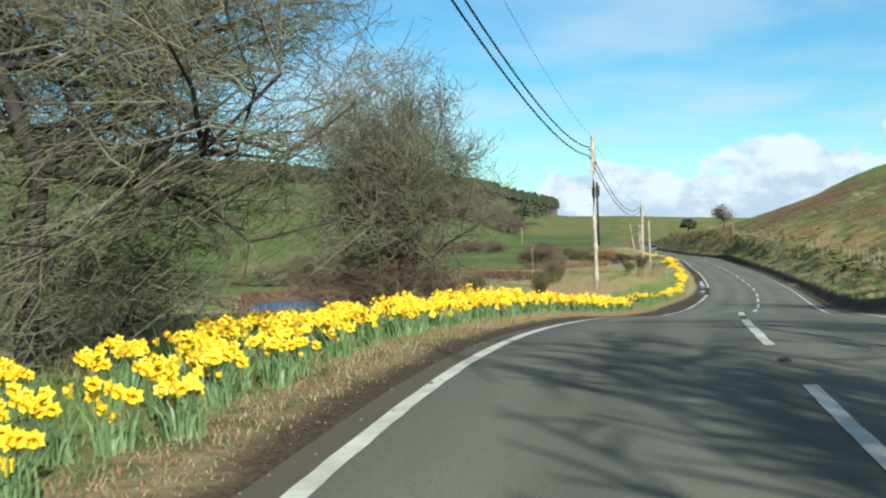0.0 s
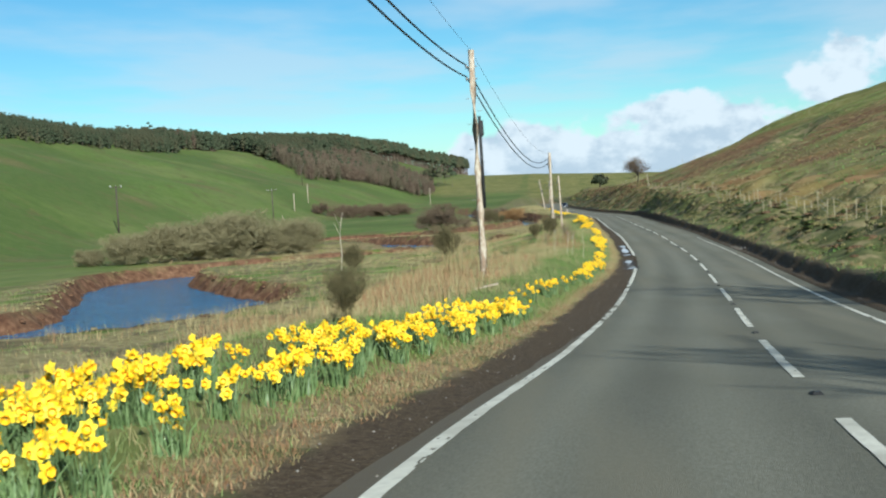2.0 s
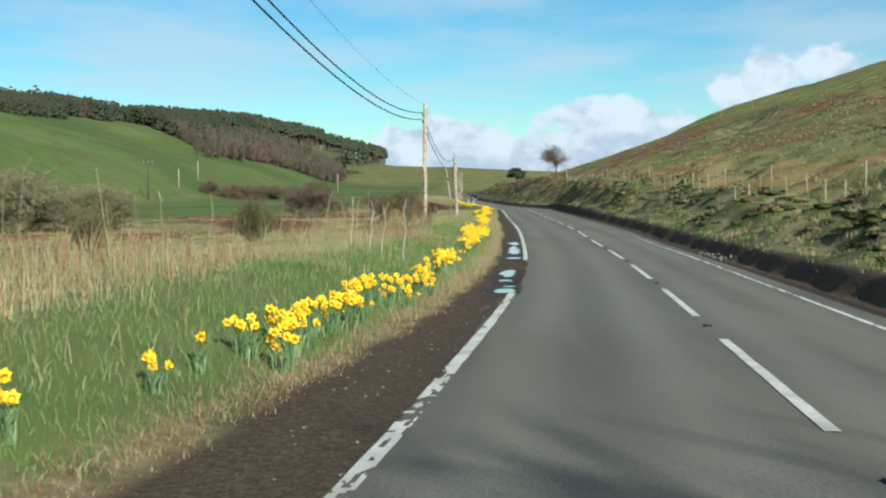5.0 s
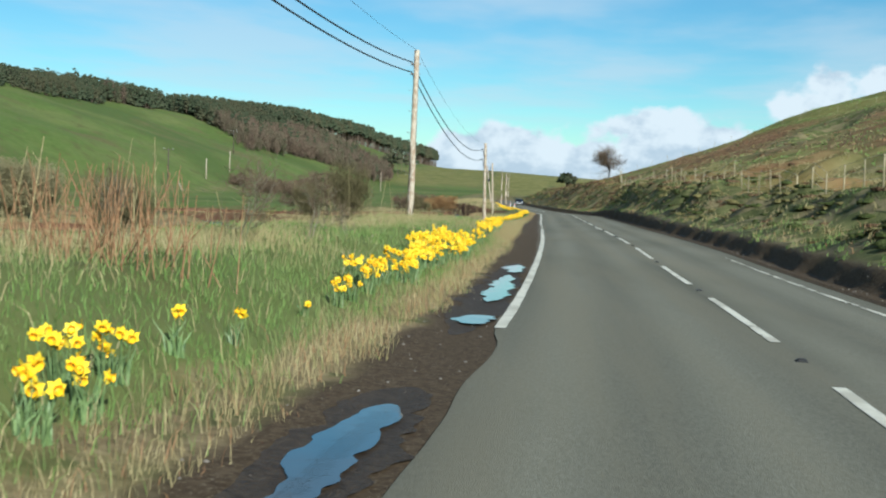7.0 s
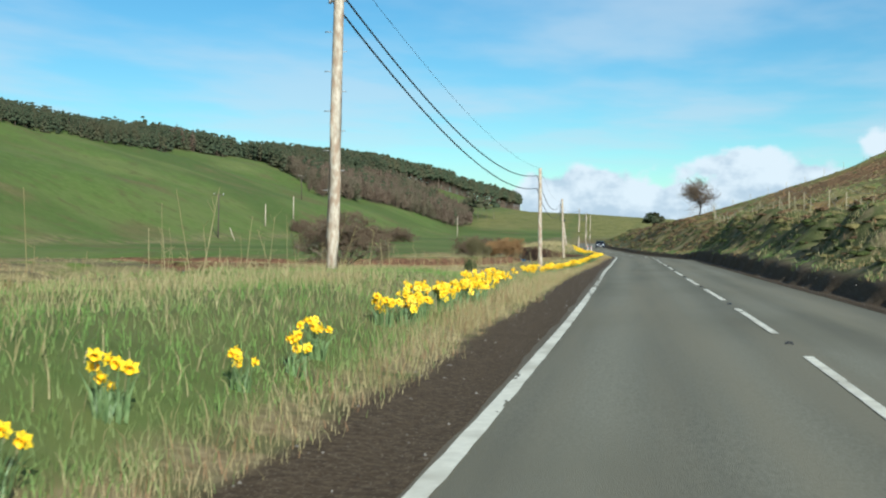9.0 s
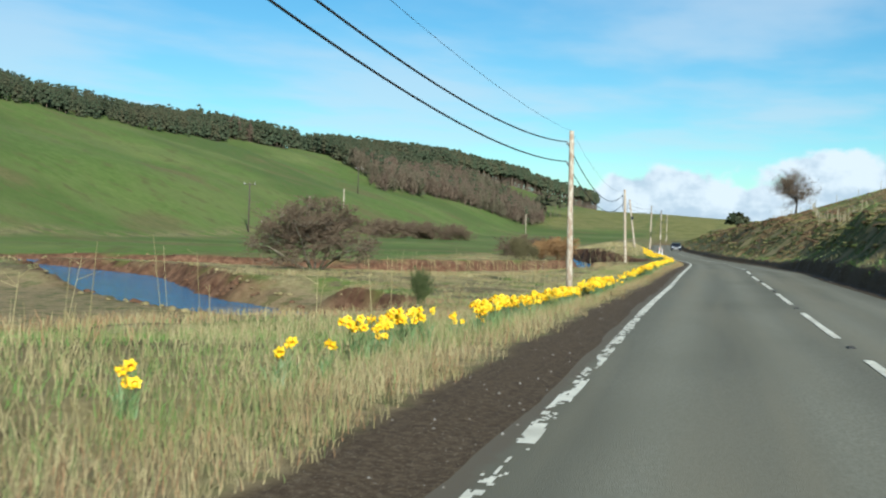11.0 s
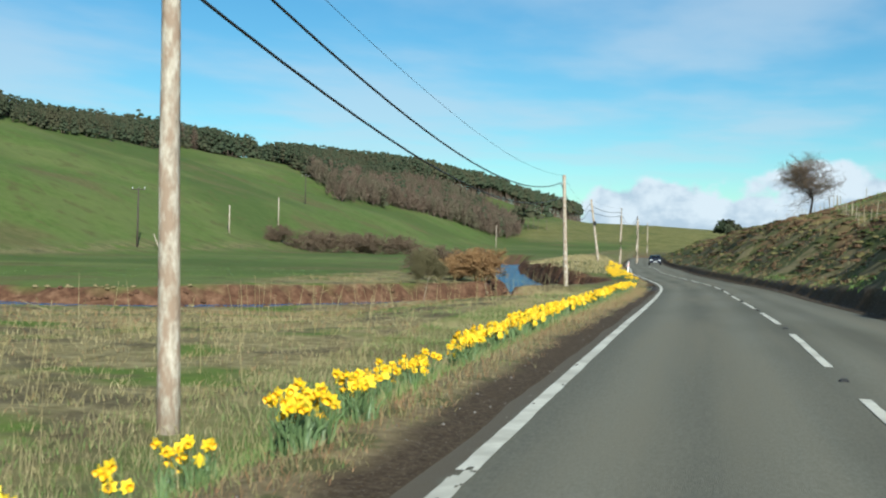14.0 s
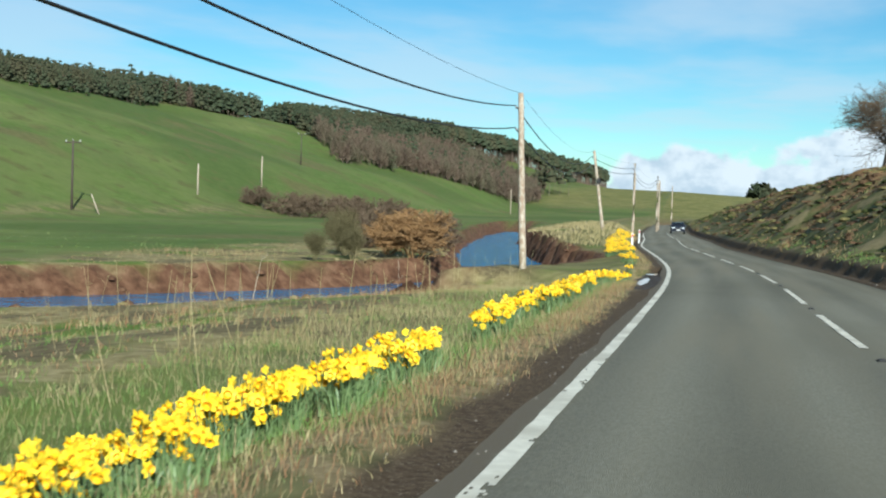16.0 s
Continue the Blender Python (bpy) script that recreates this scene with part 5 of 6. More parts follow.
    d = bare_tree("thorn_bush", "broad rounded leafless thorn bush on the river bank", "bush", -17.6, 188.5, dome, (bark, dark_twig), "thorn bushes in the meadow")
    far = tree_meshes(47, 3.6, 7.5, (2, 2, 2), 0.06, 3, stems=9, gnarl=0.28, up=0.16, first=0.7, thin=0.035, open_=1.1)
    d = bare_tree("thorn_bush", "low rounded leafless thorn bush in a hedge line below the hill", "bush", -77.0, 386.0, far, (dark_twig, dark_twig), "thorn bushes in the meadow")
    for x, y, t, s in ((-71.0, 385.0, 1.0, 1.15), (-66.5, 383.0, 2.0, 1.2), (-61.0, 386.0, 3.0, 1.2), (-56.0, 384.0, 4.0, 1.2), (-51.0, 388.0, 5.0, 1.1), (-16.5, 258.0, 0.5, 0.75), (-14.0, 262.0, 1.5, 0.7)):
        put_copy(d, x, y, t, s, 0.1)
    fox = bare_tree("alder_bush", "orange-brown leafless bush by the water", "bush", -9.6, 243.0, tree_meshes(43, 2.4, 3.8, (2, 2, 2, 1), 0.05, 4, stems=7, gnarl=0.25, up=0.2, first=0.6, thin=0.020, open_=0.9), (orange_twig, orange_twig), "orange bushes by the river")
    put_copy(fox, -12.2, 247.5, 2.0, 0.8)


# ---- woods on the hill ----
# the haze over these distant pines is put into a paler needle colour
pine_mat = shader("pine_needles_hazed", [(0.030, 0.040, 0.022), (0.042, 0.054, 0.030), (0.058, 0.068, 0.038)], 0.7, 4, 0.95, spec=0.1, big=(0.060, 0.058, 0.032), big_scale=0.08)
larch_mat = shader("larch_twigs", [(0.07, 0.05, 0.037), (0.12, 0.086, 0.062), (0.17, 0.13, 0.095)], 0.5, 4, 0.95, spec=0.1, big=(0.105, 0.095, 0.06), big_scale=0.05)
trunk_far = shader("pine_trunks", [(0.10, 0.075, 0.055), (0.20, 0.15, 0.11)], 0.8, 4, 0.95, spec=0.1)


def clump_ball(rng, c, r, squash):
    """An uneven tuft of needles: a ragged octahedron-like fan of shards."""
    n = 5
    d = rng.normal(0, 1, (n, 3))
    d /= np.linalg.norm(d, axis=1)[:, None]
    e = np.cross(d, rng.normal(0, 1, (n, 3)))
    e /= np.linalg.norm(e, axis=1)[:, None]
    k = np.array((1, 1, squash))
    tip = c + d * r * k * rng.uniform(0.7, 1.25, (n, 1))
    v = np.stack([c - d * r * 0.2 * k + e * r * 0.55 * k, c - d * r * 0.2 * k - e * r * 0.55 * k, tip + e * r * 0.25 * k, tip - e * r * 0.3 * k], 1).reshape(-1, 3)
    i = (np.arange(n) * 4)[:, None]
    return v, np.concatenate([i + [0, 1, 2], i + [1, 3, 2]], 1).reshape(-1, 3)


def lump(rng, c, r, squash):
    """An uneven rounded mass of foliage with eighteen facets or so."""
    v = [(0, 0, 1)] + [(math.cos(a), math.sin(a), 0.35) for a in np.arange(5) * 1.2566] + [(math.cos(a + 0.63), math.sin(a + 0.63), -0.45) for a in np.arange(5) * 1.2566]
    v = np.array(v) * rng.uniform(0.72, 1.2, (11, 1)) * r * (1, 1, squash) + c
    f = []
    for k in range(5):
        j = (k + 1) % 5
        f += [(0, 1 + k, 1 + j), (1 + k, 6 + k, 1 + j), (1 + j, 6 + k, 6 + j)]
    return v, np.array(f)


def pine_arrays(rng, h, bare):
    """A slender stem under a crown of small uneven masses, with ragged tips."""
    pieces = [(*prisms([(0, 0, -0.5, 0, 0, h * 0.95, 0.16, 0.05)], 3), 1)]
    for k in range(6):
        t = k / 5
        z = h * (bare + (0.93 - bare) * t)
        r = (1 - 0.62 * t) * h * 0.125 + 0.28
        a = k * 2.4 + rng.uniform(-0.5, 0.5)
        pieces.append((*lump(rng, np.array((r * 0.6 * math.cos(a), r * 0.6 * math.sin(a), z)), r, 0.8), 0))
    for k in range(6):
        a, z = rng.uniform(0, 6.28), h * rng.uniform(bare, 1.0)
        r = (1.1 - z / h) * h * 0.14 + 0.3
        pieces.append((*clump_ball(rng, np.array((r * 0.9 * math.cos(a), r * 0.9 * math.sin(a), z)), r * 0.7, 0.9), 0))
    return joined(pieces)


def larch_arrays(rng, h):
    """Bare upright twigs: a haze of thin slivers round a slender stem."""
    pieces = [(*prisms([(0, 0, -0.5, 0, 0, h, 0.10, 0.03)], 3), 1)]
    n = 64
    z = h * rng.uniform(0.12, 0.9, n)
    a = rng.uniform(0, 6.283, n)
    r = (1.08 - z / h) * h * 0.24 + 0.2
    p = np.stack([r * 0.25 * np.cos(a), r * 0.25 * np.sin(a), z], 1)
    q = np.stack([r * np.cos(a), r * np.sin(a), z + r * rng.uniform(0.5, 1.4, n)], 1)
    b = rng.uniform(0, 6.283, n)
    w = np.stack([np.cos(b), np.sin(b), np.zeros(n)], 1) * 0.17
    v = np.stack([p - w, p + w, q], 1).reshape(-1, 3)
    pieces.append((v, np.arange(3 * n).reshape(-1, 3), 2))
    return joined(pieces)


def hill_share(x, y):
    foot = pick(y, (-100, -62), (100, -66), (300, -72), (450, -66), (700, -70), (900, -66), (1250, -55), (1700, -90))
    span = pick(y, (0, 120), (690, 120), (1250, 50), (1500, 60))
    return (foot - x) / span


def in_wood(x, y):
    """Inside the plantation: a belt on the crest and a block that runs down the slope."""
    u = hill_share(x, y)
    w = 3 * bumps(x, y, 16, 2)
    belt = (x + w < pick(y, (300, -148), (440, -146), (520, -164), (575, -170), (640, -180))) & (y < 650)
    block = (y + w > 548 + 1.85 * np.clip(-116 - x, 0, None)) & (x + w < pick(y, (540, -116), (600, -107), (656, -100), (700, -84), (725, -79), (770, -84), (810, -92), (822, -150), (860, -165), (900, -190)))
    crest = (y > 790) & (u > pick(y, (790, 0.72), (860, 0.86), (1250, 0.90))) & (u < pick(y, (790, 1.3), (900, 1.1)))
    return (belt | block | crest) & (u < pick(y, (300, 1.3), (620, 1.42), (1250, 1.6))) & (y > 300) & (y < 1262), u


def build_woods():
    rng = np.random.default_rng(77)
    pines = [pine_arrays(rng, rng.uniform(9, 12), b) for b in (0.12, 0.2, 0.3, 0.55, 0.62)]
    larches = [larch_arrays(rng, rng.uniform(7, 10)) for _ in range(4)]
    n = 34000
    x, y = rng.uniform(-250, -60, n), rng.uniform(300, 1262, n)
    ok, u = in_wood(x, y)
    x, y, u = x[ok], y[ok], u[ok]
    z = ground_z(x, y)
    dark, brown = [], []
    size = pick(y, (300, 0.38), (450, 0.46), (520, 0.62), (575, 0.78), (700, 0.80), (800, 1.12), (900, 1.30), (1260, 1.45))
    larchy = pick(y, (540, -190), (560, -136), (600, -146), (650, -152), (700, -150), (760, -146), (830, -140))
    brown_here = (x > larchy + 5 * bumps(x, y, 14, 6)) & (y < 840) & (y > 540)
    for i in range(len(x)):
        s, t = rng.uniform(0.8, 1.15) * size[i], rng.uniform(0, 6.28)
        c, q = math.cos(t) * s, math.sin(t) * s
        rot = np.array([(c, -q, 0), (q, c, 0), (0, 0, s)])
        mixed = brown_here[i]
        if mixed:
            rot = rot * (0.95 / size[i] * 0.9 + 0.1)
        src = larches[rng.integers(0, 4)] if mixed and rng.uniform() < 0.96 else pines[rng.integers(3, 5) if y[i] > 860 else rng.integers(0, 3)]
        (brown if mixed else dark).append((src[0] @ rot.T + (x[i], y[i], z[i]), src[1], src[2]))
    v, f, m = joined(dark)
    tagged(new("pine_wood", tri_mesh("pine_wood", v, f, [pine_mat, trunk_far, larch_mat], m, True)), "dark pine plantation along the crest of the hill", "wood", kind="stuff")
    v, f, m = joined(brown)
    tagged(new("larch_wood", tri_mesh("larch_wood", v, f, [pine_mat, trunk_far, larch_mat], m)), "brown leafless larch belt below the pines", "wood", kind="stuff")
    # the clump of pines that stands in the field
    for k, (px, py) in enumerate(((-80, 765), (-84, 772), (-76, 774), (-73, 785), (-87, 785), (-81, 792))):
        b = base("pine_tree", px, py, float(ground_z(px, py)), "tall dark pine in a clump on the field edge", "tree", "pines in the field")
        v, f, m = pine_arrays(rng, rng.uniform(14, 17), 0.45)
        part("trunk", tri_mesh("trunk", v, f[m == 1], [trunk_far]), b)
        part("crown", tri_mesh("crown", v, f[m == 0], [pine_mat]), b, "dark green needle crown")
    b = base("pine_bush", 11.9, 429, float(ground_z(11.9, 429)), "round dark evergreen on the skyline", "tree")
    pieces = []
    for k in range(70):
        d = rng.normal(0, 1, 3)
        d[2] = abs(d[2])
        d = d / np.linalg.norm(d) * (rng.uniform(0.3, 1) ** 0.5) * (2.6, 2.6, 3.2)
        pieces.append((*clump_ball(rng, d + (0, 0, 1.2), 0.9, 0.9), 0))
    v, f, m = joined(pieces)
    part("trunk", tri_mesh("trunk", *prisms([(0, 0, -0.5, 0, 0, 3.5, 0.3, 0.15)], 6), [trunk_far]), b)
    part("crown", tri_mesh("crown", v, f, [pine_mat]), b, "dense dark green crown")


def build_bank_clumps():
    """Low cushions of bracken, heather and rush that make the bank lumpy."""
    rng = np.random.default_rng(91)
    kinds = (("bracken_clumps", "low rust-brown bracken and heather cushions on the steep bank", rust_cushion), ("rush_clumps", "dark green rush and moss cushions on the bank", rush_cushion), ("straw_clumps", "pale straw tussocks on the bank", straw_cushion))
    made = ([], [], [])
    for y0, y1, o0, o1, n, share in ((36, 196, 1.6, 6.6, 1700, (0.22, 0.40, 0.38)), (196, 300, 1.2, 10.0, 1700, (0.46, 0.26, 0.28)), (300, 425, 1.0, 9.0, 420, (0.4, 0.4, 0.2)), (60, 290, 7.0, 40.0, 700, (0.42, 0.26, 0.32))):
        y, r = rng.uniform(y0, y1, n), rng.uniform(o0, o1, n)
        x = r + ROAD_EDGE + road_x(y)
        z = ground_z(x, y)
        mood = bumps(x, y, 3.5, 4)
        for i in range(n):
            p = np.array(share) * np.array((1 + 0.8 * mood[i], 1 - 0.3 * mood[i], 1 - 0.5 * mood[i]))
            k = rng.choice(3, p=p / p.sum())
            s = rng.uniform(0.13, 0.40) * (0.75 if r[i] < 2.5 else 1.0) * (1.7 if y0 == 300 else 1.0)
            made[k].append((*lump(rng, np.array((x[i], y[i], z[i] - 0.10 * s)), s, rng.uniform(0.22, 0.40)), 0))
            for _ in range(3):
                off = rng.normal(0, 0.5, 3) * (s, s, 0)
                made[k].append((*lump(rng, np.array((x[i], y[i], z[i] - 0.08 * s)) + off, s * rng.uniform(0.35, 0.7), rng.uniform(0.25, 0.5)), 0))
    for (name, label, mat), pieces in zip(kinds, made):
        v, f, m = joined(pieces)
        tagged(new(name, tri_mesh(name, v, f, [mat], None, True)), label, "undergrowth", kind="stuff")


rust_cushion = shader("bracken_cushion", [(0.055, 0.036, 0.022), (0.12, 0.074, 0.042), (0.20, 0.135, 0.075)], 9, 7, 0.95, 1.0, 14, spec=0.05, bump_dist=0.12)
rush_cushion = shader("rush_cushion", [(0.03, 0.04, 0.014), (0.06, 0.075, 0.024), (0.11, 0.12, 0.045)], 9, 7, 0.95, 1.0, 14, spec=0.05, bump_dist=0.12)
straw_cushion = shader("straw_cushion", [(0.10, 0.09, 0.035), (0.17, 0.15, 0.06), (0.26, 0.22, 0.10)], 9, 7, 0.95, 1.0, 14, spec=0.05, bump_dist=0.12)
build_bank_clumps()
build_bank_turf()
build_verge_grass()
build_daffodils()
build_trees()
build_woods()


# ---- poles and cables ----
pole_wood = shader("pole_wood", [(0.26, 0.205, 0.15), (0.42, 0.36, 0.275), (0.55, 0.495, 0.40)], 14, 8, 0.85, 0.7, 34, (0.29, 0.21, 0.145), 9.0, stretch=(1, 1, 0.4))
steel = shader("galvanised_steel", [(0.25, 0.25, 0.25), (0.35, 0.35, 0.34)], 20, 4, 0.5, spec=0.5, metal=0.6)
black = shader("black_plastic", [(0.018, 0.018, 0.018), (0.03, 0.03, 0.03)], 12, 4, 0.6)
white_paint = shader("white_plastic", [(0.62, 0.62, 0.6), (0.74, 0.74, 0.72)], 8, 4, 0.5)
red_paint = shader("red_reflector", [(0.5, 0.03, 0.02), (0.6, 0.05, 0.03)], 8, 4, 0.4)


def bm_tube(bm, a, b, r0, r1, seg=10):
    a, b = Vector(a), Vector(b)
    q = (b - a).to_track_quat("Z", "Y")
    ring = []
    for p, r in ((a, r0), (b, r1)):
        ring.append([bm.verts.new(p + q @ Vector((r * math.cos(2 * math.pi * k / seg), r * math.sin(2 * math.pi * k / seg), 0))) for k in range(seg)])
    for k in range(seg):
        bm.faces.new((ring[0][k], ring[0][(k + 1) % seg], ring[1][(k + 1) % seg], ring[1][k])).smooth = True
    bm.faces.new(ring[1])
    bm.faces.new(ring[0][::-1])


def done(name, bm, *mats):
    me = bpy.data.meshes.new(name)
    bm.to_mesh(me)
    bm.free()
    for m in mats:
        me.materials.append(m)
    return me


def loft_mesh(name, pts, radii, mat, seg=8):
    """One unbroken tube along the points."""
    bm = bmesh.new()
    rings = []
    for k, p in enumerate(pts):
        d = Vector(pts[min(k + 1, len(pts) - 1)]) - Vector(pts[max(k - 1, 0)])
        q = d.to_track_quat("Z", "Y")
        rings.append([bm.verts.new(Vector(p) + q @ Vector((radii[k] * math.cos(2 * math.pi * i / seg), radii[k] * math.sin(2 * math.pi * i / seg), 0))) for i in range(seg)])
    for a, b in zip(rings[:-1], rings[1:]):
        for i in range(seg):
            bm.faces.new((a[i], a[(i + 1) % seg], b[(i + 1) % seg], b[i])).smooth = True
    bm.faces.new(rings[-1])
    bm.faces.new(rings[0][::-1])
    return done(name, bm, mat)


def tube_mesh(name, ends, mat, seg=8):
    bm = bmesh.new()
    for a, b, r0, r1 in ends:
        bm_tube(bm, a, b, r0, r1, seg)
    return done(name, bm, mat)


def box_mesh(name, size, mat, centre=(0, 0, 0), bevel=0.0):
    bm = bmesh.new()
    bmesh.ops.create_cube(bm, size=1.0, matrix=Matrix.Translation(centre) @ Matrix.Diagonal((*size, 1)))
    if bevel:
        bmesh.ops.bevel(bm, geom=list(bm.edges), offset=bevel, segments=2, affect="EDGES")
    return done(name, bm, mat)


# x, y, top, lean to the side, drop of the lower cable
POLES = [(-2.7, -3.0, 10.2, 0.0, 0.95), (-2.57, 57.5, 8.25, 0.0, 0.95), (-0.98, 118.9, 6.75, 0.05, 0.95), (-0.45, 172.3, 5.45, -0.15, 1.4), (-2.1, 231.1, 5.38, -0.3, 1.4), (-4.6, 286.0, 6.3, -1.0, 1.2), (-3.3, 301.0, 6.0, 0.0, 1.0), (-3.6, 345.0, 6.4, 0.0, 1.0), (-4.3, 362.0, 6.4, 0.0, 1.0), (-5.5, 430.0, 7.5, 0.0, 1.0)]


def build_poles():
    heads = []
    for k, (x, y, top, lean, drop) in enumerate(POLES):
        z0 = float(ground_z(x, y))
        h = top - z0
        b = base("utility_pole", x, y, z0, "weathered grey wooden utility pole in the verge grass" if k != 5 else "weathered wooden utility pole leaning beside the road", "pole", "roadside utility poles")
        rng = np.random.default_rng(k)
        # a slightly crooked shaft in lengths
        pts = [Vector((lean * t + 0.004 * rng.normal() * (0 < t < 1), 0.004 * rng.normal() * (0 < t < 1), -0.4 + (h + 0.4) * t)) for t in np.linspace(0, 1, 7)]
        part("shaft", loft_mesh("shaft", pts, [0.145 - 0.007 * i for i in range(7)], pole_wood, 14), b)
        for dz in (0.55, drop):
            at = lean * (1 - dz / h)
            part("cable_bracket", tube_mesh("cable_bracket", [((at - 0.20, 0, h - dz), (at + 0.16, 0, h - dz), 0.022, 0.022), ((at - 0.19, 0, h - dz - 0.05), (at - 0.19, 0, h - dz + 0.07), 0.035, 0.03)], steel), b, "dull steel bracket with insulator")
        if k in (1, 2):
            for i in range(9):
                zz = h - 1.6 - 0.42 * i
                s = 1 if i % 2 else -1
                part("step_bolt", tube_mesh("step_bolt", [((s * 0.1, 0, zz), (s * 0.24, 0, zz), 0.011, 0.011)], steel, 6), b, "steel step bolt")
        if k == 1:
            part("cable_duct", tube_mesh("cable_duct", [((0.16, -0.05, 2.3), (0.15, -0.05, h - 2.2), 0.055, 0.05)], black), b, "black plastic cable duct")
            part("junction_box", box_mesh("junction_box", (0.14, 0.16, 0.5), black, (0.20, -0.06, h - 2.6), 0.015), b, "black junction box")
        if k == 5:
            part("junction_box", box_mesh("junction_box", (0.3, 0.25, 0.45), black, (lean * 0.62 + 0.1, -0.15, h * 0.62), 0.02), b, "small grey junction box")
        heads.append((x + lean, y, top))
    for n, (dz_of, r, sag, label) in enumerate(((lambda p: 0.55, 0.024, 0.024, "thick black overhead cable slung between the poles"), (lambda p: p[4], 0.024, 0.023, "thick black overhead cable slung between the poles"), (lambda p: 0.08, 0.0055, 0.016, "thin overhead wire slung between the poles"))):
        b = base("overhead_cable", POLES[0][0], POLES[0][1], 0, label, "cable", "overhead cables")
        for (p, q, hp, hq) in zip(POLES[:-1], POLES[1:], heads[:-1], heads[1:]):
            a = Vector((hp[0] - (0.19 if n < 2 else 0), hp[1], hp[2] - dz_of(p) + 0.07)) - b.location
            c = Vector((hq[0] - (0.19 if n < 2 else 0), hq[1], hq[2] - dz_of(q) + 0.07)) - b.location
            length = (c - a).length
            pts = []
            for i in range(25):
                t = i / 24
                pts.append(a.lerp(c, t) - Vector((0, 0, 4 * sag * length * t * (1 - t))))
            part("span", loft_mesh("span", pts, [r] * 25, black, 6), b)


def build_field_poles():
    for x, y, h, arm in ((-79.2, 222.0, 8.3, 1), (-76.4, 323.0, 8.9, 1), (-82.0, 372.0, 5.3, 0), (-86.0, 410.0, 6.2, 0), (-103.0, 478.0, 8.0, 1), (-62.0, 560.0, 8.0, 0)):
        b = base("field_pole", x, y, ground_at(x, y), "dark timber power pole with a crossarm in the pasture" if arm else "plain pale timber pole in the pasture", "pole", "poles in the pasture")
        part("shaft", tube_mesh("shaft", [((0, 0, -0.3), (0, 0, h), 0.17, 0.12)], dark_wood if arm else pole_wood), b)
        if arm:
            part("crossarm", box_mesh("crossarm", (2.3, 0.14, 0.14), dark_wood, (0, 0, h - 0.25), 0.01), b, "short timber crossarm")
            for dx in (-1.0, 0.0, 1.0):
                part("insulator", tube_mesh("insulator", [((dx, 0, h - 0.18), (dx, 0, h + 0.12), 0.06, 0.04)], white_paint, 6), b, "pale insulator")
    x, y = -73.4, 324.7
    b = base("stay_post", x, y, ground_at(x, y), "short leaning timber stay post by the power pole", "post")
    part("shaft", tube_mesh("shaft", [((0, 0, -0.2), (-1.2, 0, 2.6), 0.09, 0.08)], pole_wood), b)


dark_wood = shader("creosoted_wood", [(0.045, 0.035, 0.028), (0.08, 0.065, 0.05)], 5, 6, 0.85, 0.4, 20, stretch=(1, 1, 0.15))
post_wood = shader("fence_wood", [(0.17, 0.15, 0.09), (0.27, 0.23, 0.14), (0.36, 0.31, 0.20)], 7, 6, 0.9, 0.5, 30, stretch=(1, 1, 0.2), random_tint=0.25)


def fence_line(y):
    return float(road_x(y)) + float(pick(y, (0, 10.0), (200, 10.15), (235, 12.0), (267, 17.2), (300, 17), (340, 18)))


def build_fence():
    b = base("fence", fence_line(60), 60, ground_at(fence_line(60), 60), "post-and-wire stock fence along the top of the bank", "fence")
    me = tube_mesh("post", [((0, 0, -0.3), (0.01, 0, 0.98), 0.028, 0.025)], post_wood, 8)
    rng = np.random.default_rng(4)
    spots = []
    y = 26.0
    while y < 318:
        x = fence_line(y) + rng.normal(0, 0.05)
        spots.append(Vector((x, y, ground_at(x, y) + rng.uniform(-0.05, 0.05))))
        y += rng.uniform(2.3, 2.9)
    for p in spots:
        o = part("post", me, b)
        o.matrix_parent_inverse = b.matrix_world.inverted()
        o.matrix_basis = Matrix.LocRotScale(p - b.location, Euler((rng.normal(0, 0.03), rng.normal(0, 0.04), rng.uniform(0, 6))), (1, 1, rng.uniform(0.85, 1.1)))
        o.matrix_parent_inverse = Matrix()
    for hz in (0.35, 0.7, 1.05):
        part("wire", tube_mesh("wire", [(p + Vector((0, 0, hz)) - b.location, q + Vector((0, 0, hz)) - b.location, 0.005, 0.005) for p, q in zip(spots[:-1], spots[1:])], steel, 3), b, "thin grey fence wire")
    # a few posts of a second fence running up over the shoulder of the hill
    c = base("fence", 20, 262, ground_at(20, 262), "weathered fence climbing the shoulder of the hill", "fence")
    for k in range(16):
        x, y = 17.5 + k * 2.2, 268 - k * 1.7
        o = part("post", me, c)
        o.location = Vector((x, y, ground_at(x, y))) - c.location
    # meadow fence behind the first trees
    d = base("fence", -30, 62, ground_at(-30, 62), "low timber posts at the meadow's edge", "fence")
    for k in range(9):
        x, y = -31 + 2.4 * k * 0.5, 60 + k * 2.4
        o = part("post", me, d)
        o.location = Vector((x, y, ground_at(x, y))) - d.location


def build_markers():
    for x, y in ((0.35, 253.0), (-0.9, 276.0)):
        b = base("verge_marker", x, y, ground_at(x, y), "white plastic verge marker post with a red reflector", "marker post", "verge markers")
        part("body", box_mesh("body", (0.11, 0.05, 1.1), white_paint, (0, 0, 0.45), 0.012), b)
        part("reflector", box_mesh("reflector", (0.07, 0.012, 0.16), red_paint, (0, -0.03, 0.82), 0.003), b, "red reflector strip")


